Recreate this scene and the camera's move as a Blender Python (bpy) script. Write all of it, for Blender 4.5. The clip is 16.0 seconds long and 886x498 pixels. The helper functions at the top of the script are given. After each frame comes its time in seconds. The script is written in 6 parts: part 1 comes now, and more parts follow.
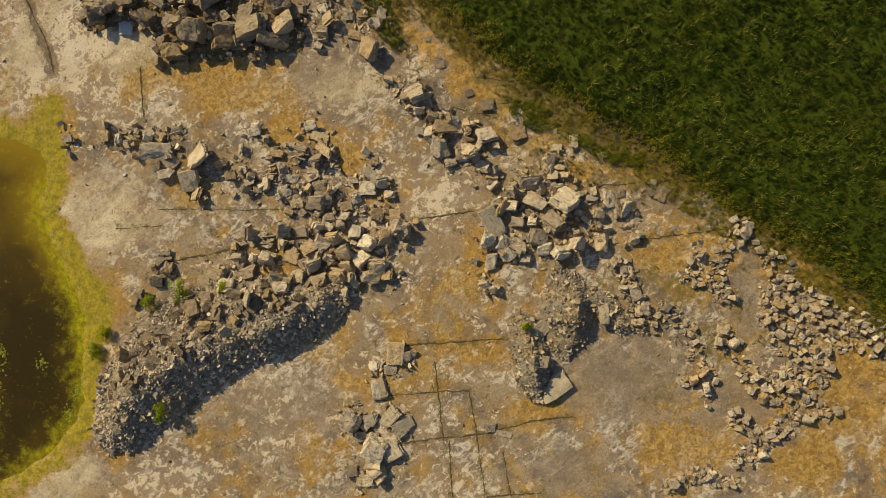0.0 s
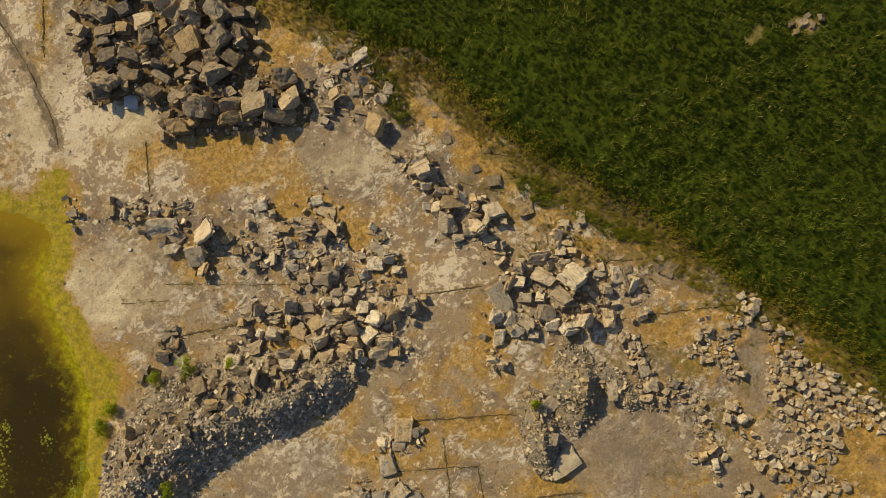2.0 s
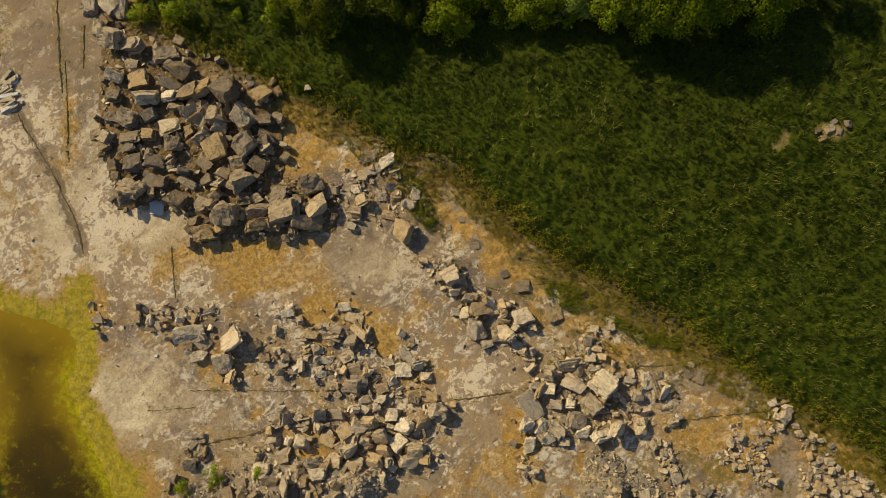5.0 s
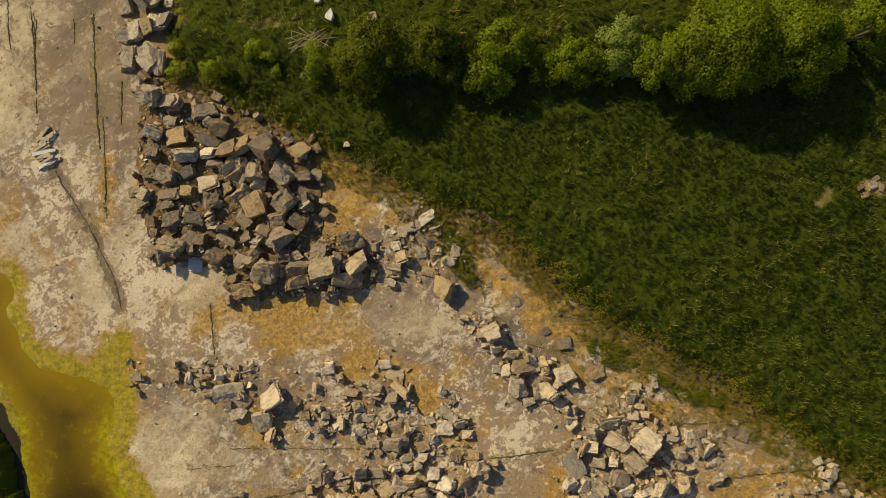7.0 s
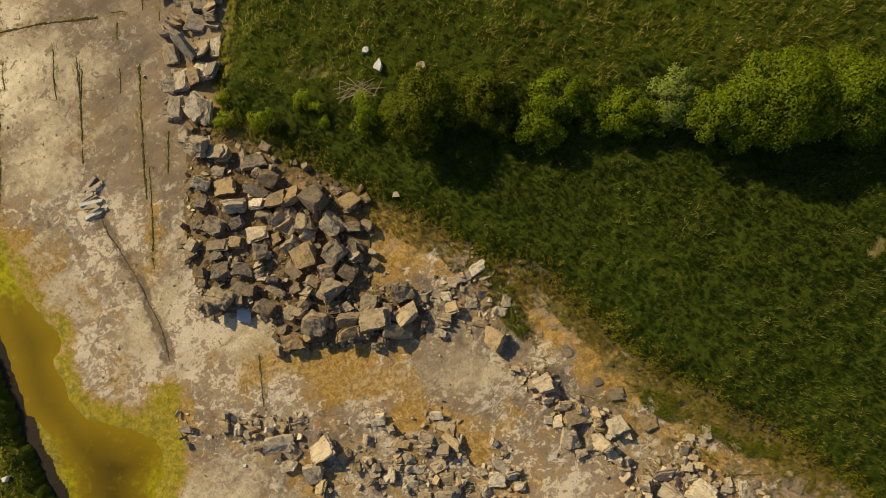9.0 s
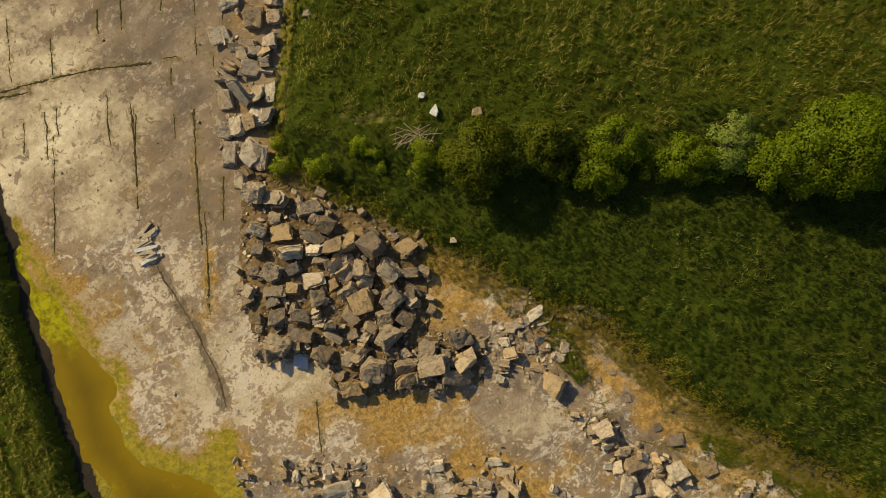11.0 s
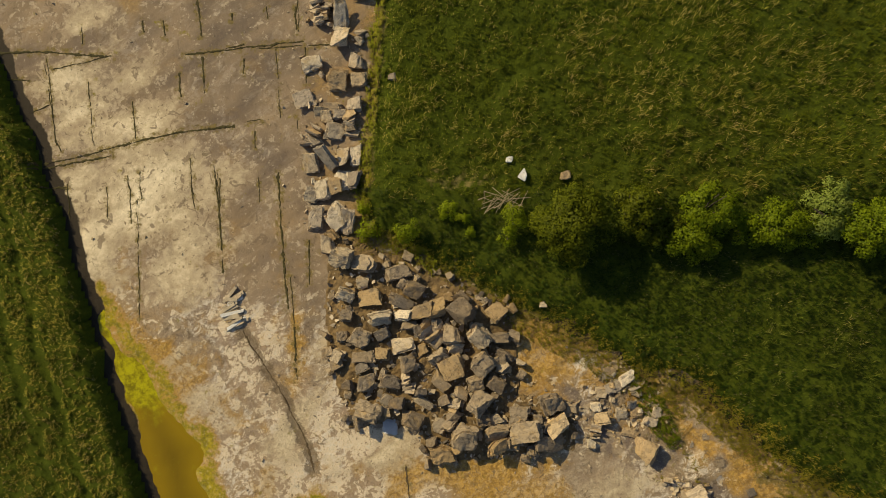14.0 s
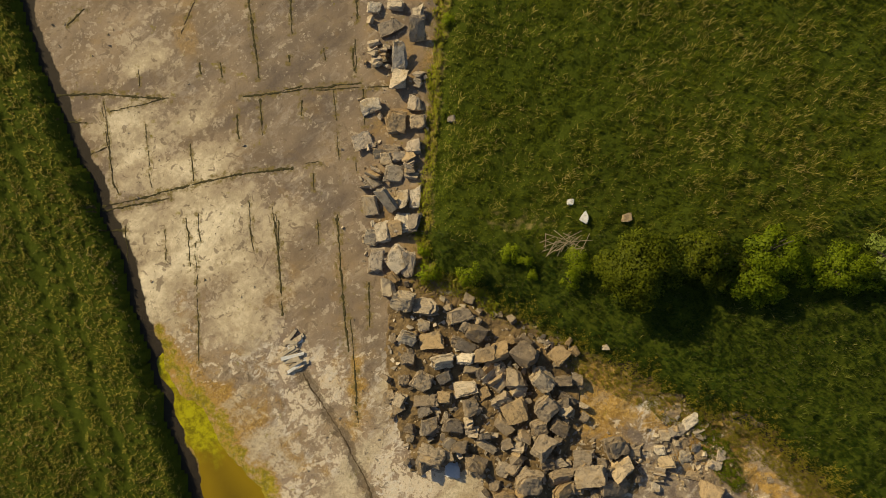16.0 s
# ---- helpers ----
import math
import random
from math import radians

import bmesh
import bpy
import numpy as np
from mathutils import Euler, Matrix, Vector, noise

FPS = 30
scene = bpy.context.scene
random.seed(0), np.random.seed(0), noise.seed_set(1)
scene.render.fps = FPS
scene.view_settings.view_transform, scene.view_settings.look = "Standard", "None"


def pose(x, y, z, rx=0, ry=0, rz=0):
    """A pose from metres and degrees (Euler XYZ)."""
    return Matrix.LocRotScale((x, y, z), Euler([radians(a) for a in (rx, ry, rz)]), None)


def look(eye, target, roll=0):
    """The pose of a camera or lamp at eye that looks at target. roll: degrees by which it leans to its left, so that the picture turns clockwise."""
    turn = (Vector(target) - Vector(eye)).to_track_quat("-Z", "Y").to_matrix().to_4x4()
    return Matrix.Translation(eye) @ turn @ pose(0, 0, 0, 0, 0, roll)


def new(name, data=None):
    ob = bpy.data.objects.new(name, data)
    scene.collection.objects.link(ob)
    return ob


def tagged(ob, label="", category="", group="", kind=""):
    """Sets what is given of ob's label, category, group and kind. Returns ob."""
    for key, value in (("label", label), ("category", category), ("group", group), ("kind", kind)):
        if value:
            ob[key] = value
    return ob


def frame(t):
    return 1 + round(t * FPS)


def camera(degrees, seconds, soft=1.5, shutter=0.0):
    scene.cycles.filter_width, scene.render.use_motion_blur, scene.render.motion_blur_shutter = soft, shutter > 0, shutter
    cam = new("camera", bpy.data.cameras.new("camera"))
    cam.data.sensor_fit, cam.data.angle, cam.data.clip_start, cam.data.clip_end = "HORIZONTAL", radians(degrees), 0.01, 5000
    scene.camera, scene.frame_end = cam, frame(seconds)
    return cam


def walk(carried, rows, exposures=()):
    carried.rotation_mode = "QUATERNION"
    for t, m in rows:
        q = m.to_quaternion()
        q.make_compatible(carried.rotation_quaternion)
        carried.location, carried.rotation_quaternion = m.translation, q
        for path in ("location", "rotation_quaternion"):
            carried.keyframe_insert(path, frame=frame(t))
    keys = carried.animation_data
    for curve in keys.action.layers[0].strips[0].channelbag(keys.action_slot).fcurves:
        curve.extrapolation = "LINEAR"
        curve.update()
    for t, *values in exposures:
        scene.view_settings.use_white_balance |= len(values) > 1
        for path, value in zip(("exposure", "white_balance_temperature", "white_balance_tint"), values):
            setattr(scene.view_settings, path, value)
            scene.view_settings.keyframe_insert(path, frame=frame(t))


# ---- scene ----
cam = camera(74, 16.0, soft=0.95)
walk(cam, [
    (0, pose(2.212, 0.278, 37.077, 0.598, 3.387, 1.666)),
    (0.5, pose(1.996, 1.389, 37.096, 0.712, 3.272, 1.594)),
    (1, pose(1.777, 2.502, 37.115, 0.827, 3.157, 1.517)),
    (1.5, pose(1.553, 3.606, 37.132, 0.938, 3.045, 1.431)),
    (2, pose(1.321, 4.704, 37.149, 1.047, 2.938, 1.336)),
    (2.5, pose(1.076, 5.799, 37.167, 1.159, 2.838, 1.237)),
    (3, pose(0.803, 6.884, 37.184, 1.273, 2.756, 1.136)),
    (3.5, pose(0.488, 7.949, 37.200, 1.388, 2.698, 1.038)),
    (4, pose(0.137, 8.985, 37.218, 1.498, 2.658, 0.942)),
    (6.5, pose(-2.584, 13.364, 37.358, 2.092, 2.753, 0.598)),
    (7, pose(-3.320, 14.157, 37.385, 2.165, 2.731, 0.517)),
    (7.5, pose(-4.085, 14.937, 37.415, 2.231, 2.711, 0.436)),
    (8, pose(-4.881, 15.698, 37.453, 2.289, 2.699, 0.352)),
    (8.5, pose(-5.705, 16.443, 37.494, 2.339, 2.695, 0.267)),
    (9, pose(-6.546, 17.171, 37.538, 2.382, 2.694, 0.183)),
    (11.5, pose(-11.138, 20.599, 37.896, 2.628, 2.693, -0.189)),
    (12, pose(-12.081, 21.269, 37.958, 2.674, 2.689, -0.259)),
    (12.5, pose(-13.035, 21.937, 38.017, 2.720, 2.692, -0.326)),
    (13, pose(-13.991, 22.602, 38.072, 2.767, 2.697, -0.389)),
    (13.5, pose(-14.936, 23.256, 38.125, 2.808, 2.691, -0.450)),
    (14, pose(-15.875, 23.893, 38.179, 2.840, 2.678, -0.511)),
    (14.5, pose(-16.832, 24.541, 38.241, 2.883, 2.674, -0.575)),
    (15, pose(-17.803, 25.190, 38.309, 2.929, 2.677, -0.641)),
    (15.5, pose(-18.786, 25.851, 38.385, 2.984, 2.688, -0.711)),
    (16, pose(-19.769, 26.536, 38.465, 3.055, 2.700, -0.784)),
])

# ---- light ----
SUN_ELEVATION, SUN_AZIMUTH = 34.0, -50.0  # degrees; azimuth clockwise from +y
scene.view_settings.exposure = 0.0
world = bpy.data.worlds.new("sky")
scene.world = world
world.use_nodes = True
sky = world.node_tree.nodes.new("ShaderNodeTexSky")
sky.sky_type, sky.sun_disc = "NISHITA", False
sky.sun_elevation, sky.sun_rotation = radians(SUN_ELEVATION), radians(SUN_AZIMUTH)
world.node_tree.links.new(sky.outputs[0], world.node_tree.nodes["Background"].inputs[0])
world.node_tree.nodes["Background"].inputs[1].default_value = 0.082
sun_data = bpy.data.lights.new("sun", "SUN")
sun_data.energy, sun_data.angle, sun_data.color = 4.55, radians(0.6), (1.0, 0.835, 0.50)
sun = new("sun", sun_data)
az, el = radians(SUN_AZIMUTH), radians(SUN_ELEVATION)
to_sun = Vector((math.sin(az) * math.cos(el), math.cos(az) * math.cos(el), math.sin(el)))
sun.matrix_world = look(to_sun * 60, (0, 0, 0))

# ---- the plan: outlines in metres ----
EAST_EDGE = [
    (26.95, -3.79), (23.99, -0.91), (21.29, 1.07), (20.08, 1.69), (17.5, 3.05), (15.1, 4.73),
    (13.37, 6.09), (11.28, 7.44), (8.84, 8.63), (6.73, 9.83), (5.31, 10.69), (2.46, 12.25),
    (0.28, 14.37), (-1.91, 16.15), (-4.1, 17.22), (-6.31, 17.91), (-8.91, 19.72), (-12.65, 21.56),
    (-16.44, 23.34), (-16.19, 23.53), (-19.2, 25.33), (-22.61, 26.73), (-23.2, 29.56), (-22.87, 30.16),
    (-22.53, 33.91), (-22.26, 37.69), (-21.83, 41.51), (-21.48, 45.37),
]
WEST_EDGE = [
    (-50.65, 46.0), (-48.93, 40.86), (-47.08, 36.96), (-45.24, 32.74), (-43.59, 28.96), (-42.5, 25.24),
    (-41.35, 21.53), (-39.78, 16.63), (-37.75, 11.58), (-36.35, 8.03), (-35.68, 5.98), (-34.1, 3.53),
    (-33.12, 2.07),
]
POND_EDGE = [
    (-40.78, 22.92), (-40.04, 21.78), (-39.19, 19.51), (-37.15, 18.46), (-36.25, 16.52), (-35.05, 14.67),
    (-33.37, 13.2), (-33.45, 11.37), (-32.91, 9.55), (-31.36, 7.75), (-26.75, 6.5), (-26.35, 4.9),
    (-26.18, 3.95), (-26.8, 3.24), (-26.36, 1.76), (-25.12, -0.08), (-24.27, -2.28), (-23.44, -3.74),
    (-22.83, -4.83), (-23.17, -5.95), (-23.31, -7.44), (-23.04, -9.65), (-23.55, -11.52), (-24.65, -13.05),
    (-26.54, -14.62), (-28.82, -16.23),
]
GULLY = [
    (-30.92, 20.53), (-29.45, 18.37), (-28.06, 16.15), (-26.67, 13.41), (-26.06, 11.4),
]
EAST = [(260, -60), (60, -38)] + EAST_EDGE + [(-21, 60), (-20, 200), (260, 200)]
WEST = [(-60, 200), (-54, 60)] + WEST_EDGE + [(-31.6, -6), (-31.5, -20), (-32, -40), (-60, -60), (-260, -60), (-260, 200)]
POND = POND_EDGE + [(-30, -18), (-31.5, -8), (-32.8, 2.84), (-34.25, 6.46), (-35.91, 7.69), (-36.94, 10.6), (-37.79, 13.55), (-38.62, 15.77), (-39.86, 18.39), (-40.93, 21.41)]


# ---- arithmetic on arrays of places ----
def lattice(ix, iy, seed):
    h = (ix.astype(np.int64) * 374761393 + iy.astype(np.int64) * 668265263 + seed * 974634777) & 0x7FFFFFFF
    h = ((h ^ (h >> 13)) * 1274126177) & 0x7FFFFFFF
    return ((h ^ (h >> 16)) & 0xFFFF) / 65535.0


def vnoise(x, y, size, seed=0):
    """Smooth noise from 0 to 1 with lumps of that size in metres."""
    x, y = np.asarray(x, float) / size, np.asarray(y, float) / size
    ix, iy = np.floor(x), np.floor(y)
    u, v = x - ix, y - iy
    u, v = u * u * (3 - 2 * u), v * v * (3 - 2 * v)
    a, b = lattice(ix, iy, seed), lattice(ix + 1, iy, seed)
    c, d = lattice(ix, iy + 1, seed), lattice(ix + 1, iy + 1, seed)
    return (a * (1 - u) + b * u) * (1 - v) + (c * (1 - u) + d * u) * v


def fractal(x, y, size, seed=0):
    return 0.5 * vnoise(x, y, size, seed) + 0.3 * vnoise(x, y, size / 2.1, seed + 1) + 0.2 * vnoise(x, y, size / 4.3, seed + 2)


def step(a, b, v):
    s = np.clip((v - a) / (b - a), 0, 1)
    return s * s * (3 - 2 * s)


def to_line(x, y, line):
    """The distance to a line of points, and how far along it, from 0 to its number of legs."""
    best, along = np.full(np.shape(x), 1e9), np.zeros(np.shape(x))
    for n in range(len(line) - 1):
        (ax, ay), (bx, by) = line[n][:2], line[n + 1][:2]
        s = np.clip(((x - ax) * (bx - ax) + (y - ay) * (by - ay)) / ((bx - ax) ** 2 + (by - ay) ** 2 + 1e-9), 0, 1)
        d = np.hypot(x - ax - s * (bx - ax), y - ay - s * (by - ay))
        along = np.where(d < best, n + s, along)
        best = np.minimum(best, d)
    return best, along


def inside(x, y, outline):
    """The distance in from the outline: positive inside, negative outside."""
    odd = np.zeros(np.shape(x), bool)
    for n in range(len(outline)):
        (ax, ay), (bx, by) = outline[n], outline[(n + 1) % len(outline)]
        if ay != by:
            odd ^= ((ay > y) != (by > y)) & (x < (bx - ax) * (y - ay) / (by - ay) + ax)
    d, _ = to_line(x, y, outline + outline[:1])
    return np.where(odd, d, -d)


def blobs(x, y, rows):
    out = np.zeros(np.shape(x))
    for bx, by, rx, ry, turn, strength in rows:
        c, s = math.cos(radians(turn)), math.sin(radians(turn))
        u, v = (x - bx) * c + (y - by) * s, -(x - bx) * s + (y - by) * c
        out = np.maximum(out, strength * np.exp(-0.7 * ((u / rx) ** 2 + (v / ry) ** 2)))
    return out


def wobble(x, y):
    """Places shifted a little, for uneven outlines."""
    return x + 0.9 * (fractal(x, y, 1.6, 31) - 0.5), y + 0.9 * (fractal(x, y, 1.6, 41) - 0.5)


def zones(x, y):
    u, v = wobble(x, y)
    return inside(u, v, EAST), inside(u, v, WEST), inside(u, v, POND)


WATER_LEVEL = -0.14


def floor_height(x, y, parts=None):
    """The quarry floor under everything: nearly level bedrock with low steps, the pond's basin and the foot of the banks."""
    e, w, p = parts or zones(x, y)
    z = 0.16 * (fractal(x, y, 7.0, 5) - 0.5) + 0.05 * (fractal(x, y, 1.1, 9) - 0.5)
    # low broken ledges that run along the field's edge
    near = step(-7.0, -2.0, e) * step(-20.0, -8.0, x)
    z = z + near * 0.19 * np.floor(3 * (0.5 + 0.22 * np.minimum(e, 0.0) + fractal(x, y, 2.2, 77)))* 0.6
    z = z - 0.12 * step(0.55, 0.0, to_line(*wobble(x, y), GULLY)[0])
    z = z - 0.55 * step(-0.3, 2.2, p) - 0.06 * step(-2.0, 0.0, p)
    return z


def field_height(x, y, parts=None):
    """The top of the turf, or far below where there is none."""
    e, w, p = parts or zones(x, y)
    lumps = 0.30 * (fractal(x, y, 0.8, 15) - 0.5) + 0.5 * (fractal(x, y, 9.0, 17) - 0.5)
    rise_east = 0.12 + 0.45 * step(0.0, 2.0, e)
    rut = np.minimum(np.abs(w - 3.1), np.abs(w - 4.9))
    lumps = lumps - 0.11 * step(0.40, 0.12, rut) * (w > 0)
    rise_west = 0.52 + 0.46 * step(0.0, 0.7, w)
    return np.where(e > 0, rise_east + lumps * step(-0.2, 1.0, e), np.where(w > 0, rise_west + lumps * step(-0.2, 1.0, w), -9.0))


def ground_at(x, y):
    x, y = np.array([float(x)]), np.array([float(y)])
    parts = zones(x, y)
    return float(max(floor_height(x, y, parts)[0], field_height(x, y, parts)[0]))


def raw_mesh(name, verts, faces):
    """A mesh from an array of places and an array of faces with three or four corners each."""
    mesh = bpy.data.meshes.new(name)
    verts, faces = np.asarray(verts, np.float32), np.asarray(faces, np.int32)
    mesh.vertices.add(len(verts))
    mesh.vertices.foreach_set("co", verts.ravel())
    mesh.loops.add(faces.size)
    mesh.loops.foreach_set("vertex_index", faces.ravel())
    mesh.polygons.add(len(faces))
    mesh.polygons.foreach_set("loop_start", np.arange(0, faces.size, faces.shape[1], dtype=np.int32))
    mesh.update(calc_edges=True)
    mesh.polygons.foreach_set("use_smooth", np.zeros(len(faces), bool))
    return mesh


def give(mesh, name, values):
    layer = mesh.attributes.new(name, "FLOAT", "POINT")
    layer.data.foreach_set("value", np.asarray(values, np.float32).ravel())


def smooth(mesh):
    mesh.polygons.foreach_set("use_smooth", np.ones(len(mesh.polygons), bool))


# ---- materials ----
class Nodes:
    """Short calls for building one node material."""

    def __init__(self, name):
        self.material = bpy.data.materials.new(name)
        self.material.use_nodes = True
        self.tree = self.material.node_tree
        self.shader = self.tree.nodes["Principled BSDF"]
        self.place = None

    def node(self, kind, **inputs):
        n = self.tree.nodes.new(kind)
        for key, value in inputs.items():
            self.put(n.inputs[key.replace("_", " ")], value)
        return n

    def put(self, socket, value):
        if isinstance(value, bpy.types.NodeSocket):
            self.tree.links.new(value, socket)
        else:
            socket.default_value = value

    def coords(self, turn=0.0, stretch=(1, 1, 1), local=False):
        tex = self.node("ShaderNodeTexCoord").outputs["Object"] if local else self.node("ShaderNodeNewGeometry").outputs["Position"]
        if turn:
            r = self.node("ShaderNodeMapping", Vector=tex)
            r.inputs["Rotation"].default_value = (0, 0, radians(-turn))
            tex = r.outputs[0]
        m = self.node("ShaderNodeMapping", Vector=tex)
        m.inputs["Scale"].default_value = stretch
        return m.outputs[0]

    def noise(self, scale, detail=4.0, rough=0.55, turn=0.0, stretch=(1, 1, 1), local=False, distort=0.0):
        return self.node("ShaderNodeTexNoise", Vector=self.coords(turn, stretch, local), Scale=scale, Detail=detail, Roughness=rough, Distortion=distort).outputs[0]

    def ramp(self, value, low, high, to_low=0.0, to_high=1.0):
        n = self.node("ShaderNodeMapRange")
        for k, v in zip(range(5), (value, low, high, to_low, to_high)):
            self.put(n.inputs[k], v)
        return n.outputs[0]

    def maths(self, kind, a, b=0.0):
        n = self.node("ShaderNodeMath")
        n.operation = kind
        self.put(n.inputs[0], a)
        self.put(n.inputs[1], b)
        return n.outputs[0]

    def mix(self, factor, a, b):
        n = self.node("ShaderNodeMix")
        n.data_type = "RGBA"
        self.put(n.inputs[0], factor)
        self.put(n.inputs[6], a if isinstance(a, bpy.types.NodeSocket) else (*a, 1))
        self.put(n.inputs[7], b if isinstance(b, bpy.types.NodeSocket) else (*b, 1))
        return n.outputs[2]

    def attribute(self, name):
        n = self.node("ShaderNodeAttribute")
        n.attribute_name = name
        return n.outputs["Fac"]

    def random(self):
        return self.node("ShaderNodeObjectInfo").outputs["Random"]

    def island(self):
        return self.node("ShaderNodeNewGeometry").outputs["Random Per Island"]

    def bump(self, height, strength, distance):
        return self.node("ShaderNodeBump", Strength=strength, Distance=distance, Height=height).outputs[0]

    def leafy(self, colour, rough, share):
        """A thin leaf: part of the light goes through it."""
        self.done(colour, rough, gloss=0.08)
        thin = self.node("ShaderNodeBsdfTranslucent", Color=colour)
        both = self.node("ShaderNodeMixShader", Fac=share)
        self.tree.links.new(self.shader.outputs[0], both.inputs[1])
        self.tree.links.new(thin.outputs[0], both.inputs[2])
        self.tree.links.new(both.outputs[0], self.tree.nodes["Material Output"].inputs[0])
        return self.material

    def done(self, colour, rough=0.9, normal=None, gloss=0.3):
        self.put(self.shader.inputs["Base Color"], colour if isinstance(colour, bpy.types.NodeSocket) else (*colour, 1))
        self.put(self.shader.inputs["Roughness"], rough)
        self.shader.inputs["Specular IOR Level"].default_value = gloss
        if normal is not None:
            self.put(self.shader.inputs["Normal"], normal)
        return self.material


def bedrock_material():
    n = Nodes("weathered_dolomite_floor")
    mid, fine = n.noise(0.8, 7, 0.7), n.noise(6.0, 7, 0.75)
    grit = n.noise(22.0, 4, 0.7)
    streak = n.noise(1.2, 7, 0.65, turn=35, stretch=(0.75, 1.15, 1), distort=0.9)
    speck = n.noise(1.5, 8, 0.62, distort=1.2)
    soft = n.noise(0.45, 4, 0.5, turn=35, stretch=(0.5, 1.1, 1), distort=0.4)
    calm = n.ramp(n.maths("ADD", n.attribute("calm"), n.ramp(soft, 0.3, 0.7, -0.25, 0.25)), 0.25, 0.75)
    busy = n.ramp(calm, 0.0, 1.0, 1.0, 0.18)

    def where(factor, share):
        return n.maths("MULTIPLY", factor, share)

    base = n.mix(n.ramp(n.noise(0.2, 6, 0.6, distort=0.5), 0.45, 0.55), (0.32, 0.225, 0.122), (0.175, 0.134, 0.106))
    base = n.mix(where(n.ramp(mid, 0.48, 0.58), busy), base, (0.34, 0.262, 0.172))
    base = n.mix(n.maths("MULTIPLY", calm, 0.7), base, n.mix(n.ramp(soft, 0.40, 0.60), (0.178, 0.126, 0.080), (0.262, 0.192, 0.120)))
    grey = n.maths("MULTIPLY", n.attribute("grey"), n.ramp(mid, 0.25, 0.6, 0.6, 1.0))
    base = n.mix(grey, base, n.mix(n.ramp(fine, 0.35, 0.65), (0.110, 0.082, 0.060), (0.160, 0.121, 0.088)))
    tan = n.maths("MULTIPLY", calm, n.ramp(soft, 0.40, 0.68))
    base = n.mix(n.maths("MULTIPLY", tan, 0.6), base, (0.335, 0.243, 0.150))
    ochre = n.maths("ADD", n.attribute("ochre"), n.ramp(n.noise(0.42, 6, 0.58, distort=0.5), 0.34, 0.66, -0.5, 0.5))
    base = n.mix(where(n.ramp(ochre, 0.18, 0.62, 0.0, 0.88), n.ramp(calm, 0.0, 1.0, 1.0, 0.22)), base, n.mix(n.ramp(mid, 0.35, 0.65), (0.27, 0.145, 0.025), (0.52, 0.31, 0.070)))
    base = n.mix(where(n.ramp(n.noise(1.7, 8, 0.75, distort=0.8), 0.55, 0.61, 0.0, 0.75), busy), base, (0.105, 0.072, 0.040))
    base = n.mix(where(n.ramp(n.attribute("pale"), 0.05, 0.45, 0.0, 0.8), busy), base, n.mix(n.ramp(fine, 0.4, 0.6), (0.29, 0.205, 0.132), (0.40, 0.295, 0.20)))
    broken = n.noise(3.0, 8, 0.70, distort=0.8)
    mark = n.maths("ADD", n.maths("MULTIPLY", speck, 0.36), n.maths("ADD", n.maths("MULTIPLY", streak, 0.34), n.maths("MULTIPLY", broken, 0.30)))
    pale = n.maths("ADD", n.attribute("pale"), n.ramp(mark, 0.38, 0.62, -0.9, 0.9))
    crust = n.mix(n.ramp(fine, 0.40, 0.60), (0.60, 0.480, 0.320), (0.92, 0.785, 0.580))
    base = n.mix(where(n.ramp(pale, 0.0, 0.75, 0.0, 0.3), n.ramp(calm, 0.0, 1.0, 1.0, 0.35)), base, (0.36, 0.285, 0.19))
    base = n.mix(where(n.ramp(pale, 0.44, 0.54, 0.0, 0.8), n.ramp(calm, 0.0, 1.0, 1.0, 0.35)), base, crust)
    base = n.mix(where(n.ramp(pale, 1.05, 1.25, 0.0, 0.7), busy), base, (0.70, 0.63, 0.49))
    lime = n.noise(1.9, 8, 0.7, turn=38, stretch=(0.75, 1.2, 1), distort=1.1)
    where_lime = n.ramp(n.noise(0.34, 5, 0.6, distort=0.6), 0.50, 0.57)
    base = n.mix(where(n.maths("MULTIPLY", where_lime, n.ramp(lime, 0.47, 0.57, 0.0, 0.85)), busy), base, (0.68, 0.60, 0.485))
    base = n.mix(where(n.ramp(ochre, 0.42, 0.85, 0.0, 0.82), n.ramp(calm, 0.0, 1.0, 1.0, 0.3)), base, n.mix(n.ramp(broken, 0.42, 0.58), (0.24, 0.135, 0.026), (0.52, 0.315, 0.072)))
    plain = n.maths("ADD", n.attribute("plain"), n.ramp(n.noise(0.9, 6, 0.65), 0.32, 0.68, -0.4, 0.4))
    base = n.mix(n.ramp(plain, 0.30, 0.60, 0.0, 0.78), base, n.mix(n.ramp(mid, 0.40, 0.60), (0.235, 0.180, 0.124), (0.335, 0.258, 0.178)))
    cream = n.maths("ADD", n.attribute("cream"), n.maths("ADD", n.ramp(soft, 0.3, 0.7, -0.30, 0.30), n.ramp(mark, 0.36, 0.64, -0.26, 0.26)))
    base = n.mix(n.ramp(cream, 0.25, 0.65, 0.0, 0.55), base, (0.38, 0.295, 0.19))
    base = n.mix(n.ramp(cream, 0.38, 0.80, 0.0, 0.85), base, n.mix(n.ramp(mid, 0.35, 0.68), (0.47, 0.375, 0.235), (0.60, 0.49, 0.315)))
    base = n.mix(n.ramp(cream, 0.75, 1.2, 0.0, 0.9), base, (0.86, 0.735, 0.51))
    scratch = n.noise(1.1, 6, 0.65, turn=33, stretch=(0.3, 1.9, 1), distort=0.5)
    base = n.mix(n.ramp(scratch, 0.57, 0.72, 0.0, 0.3), base, (0.50, 0.405, 0.28))
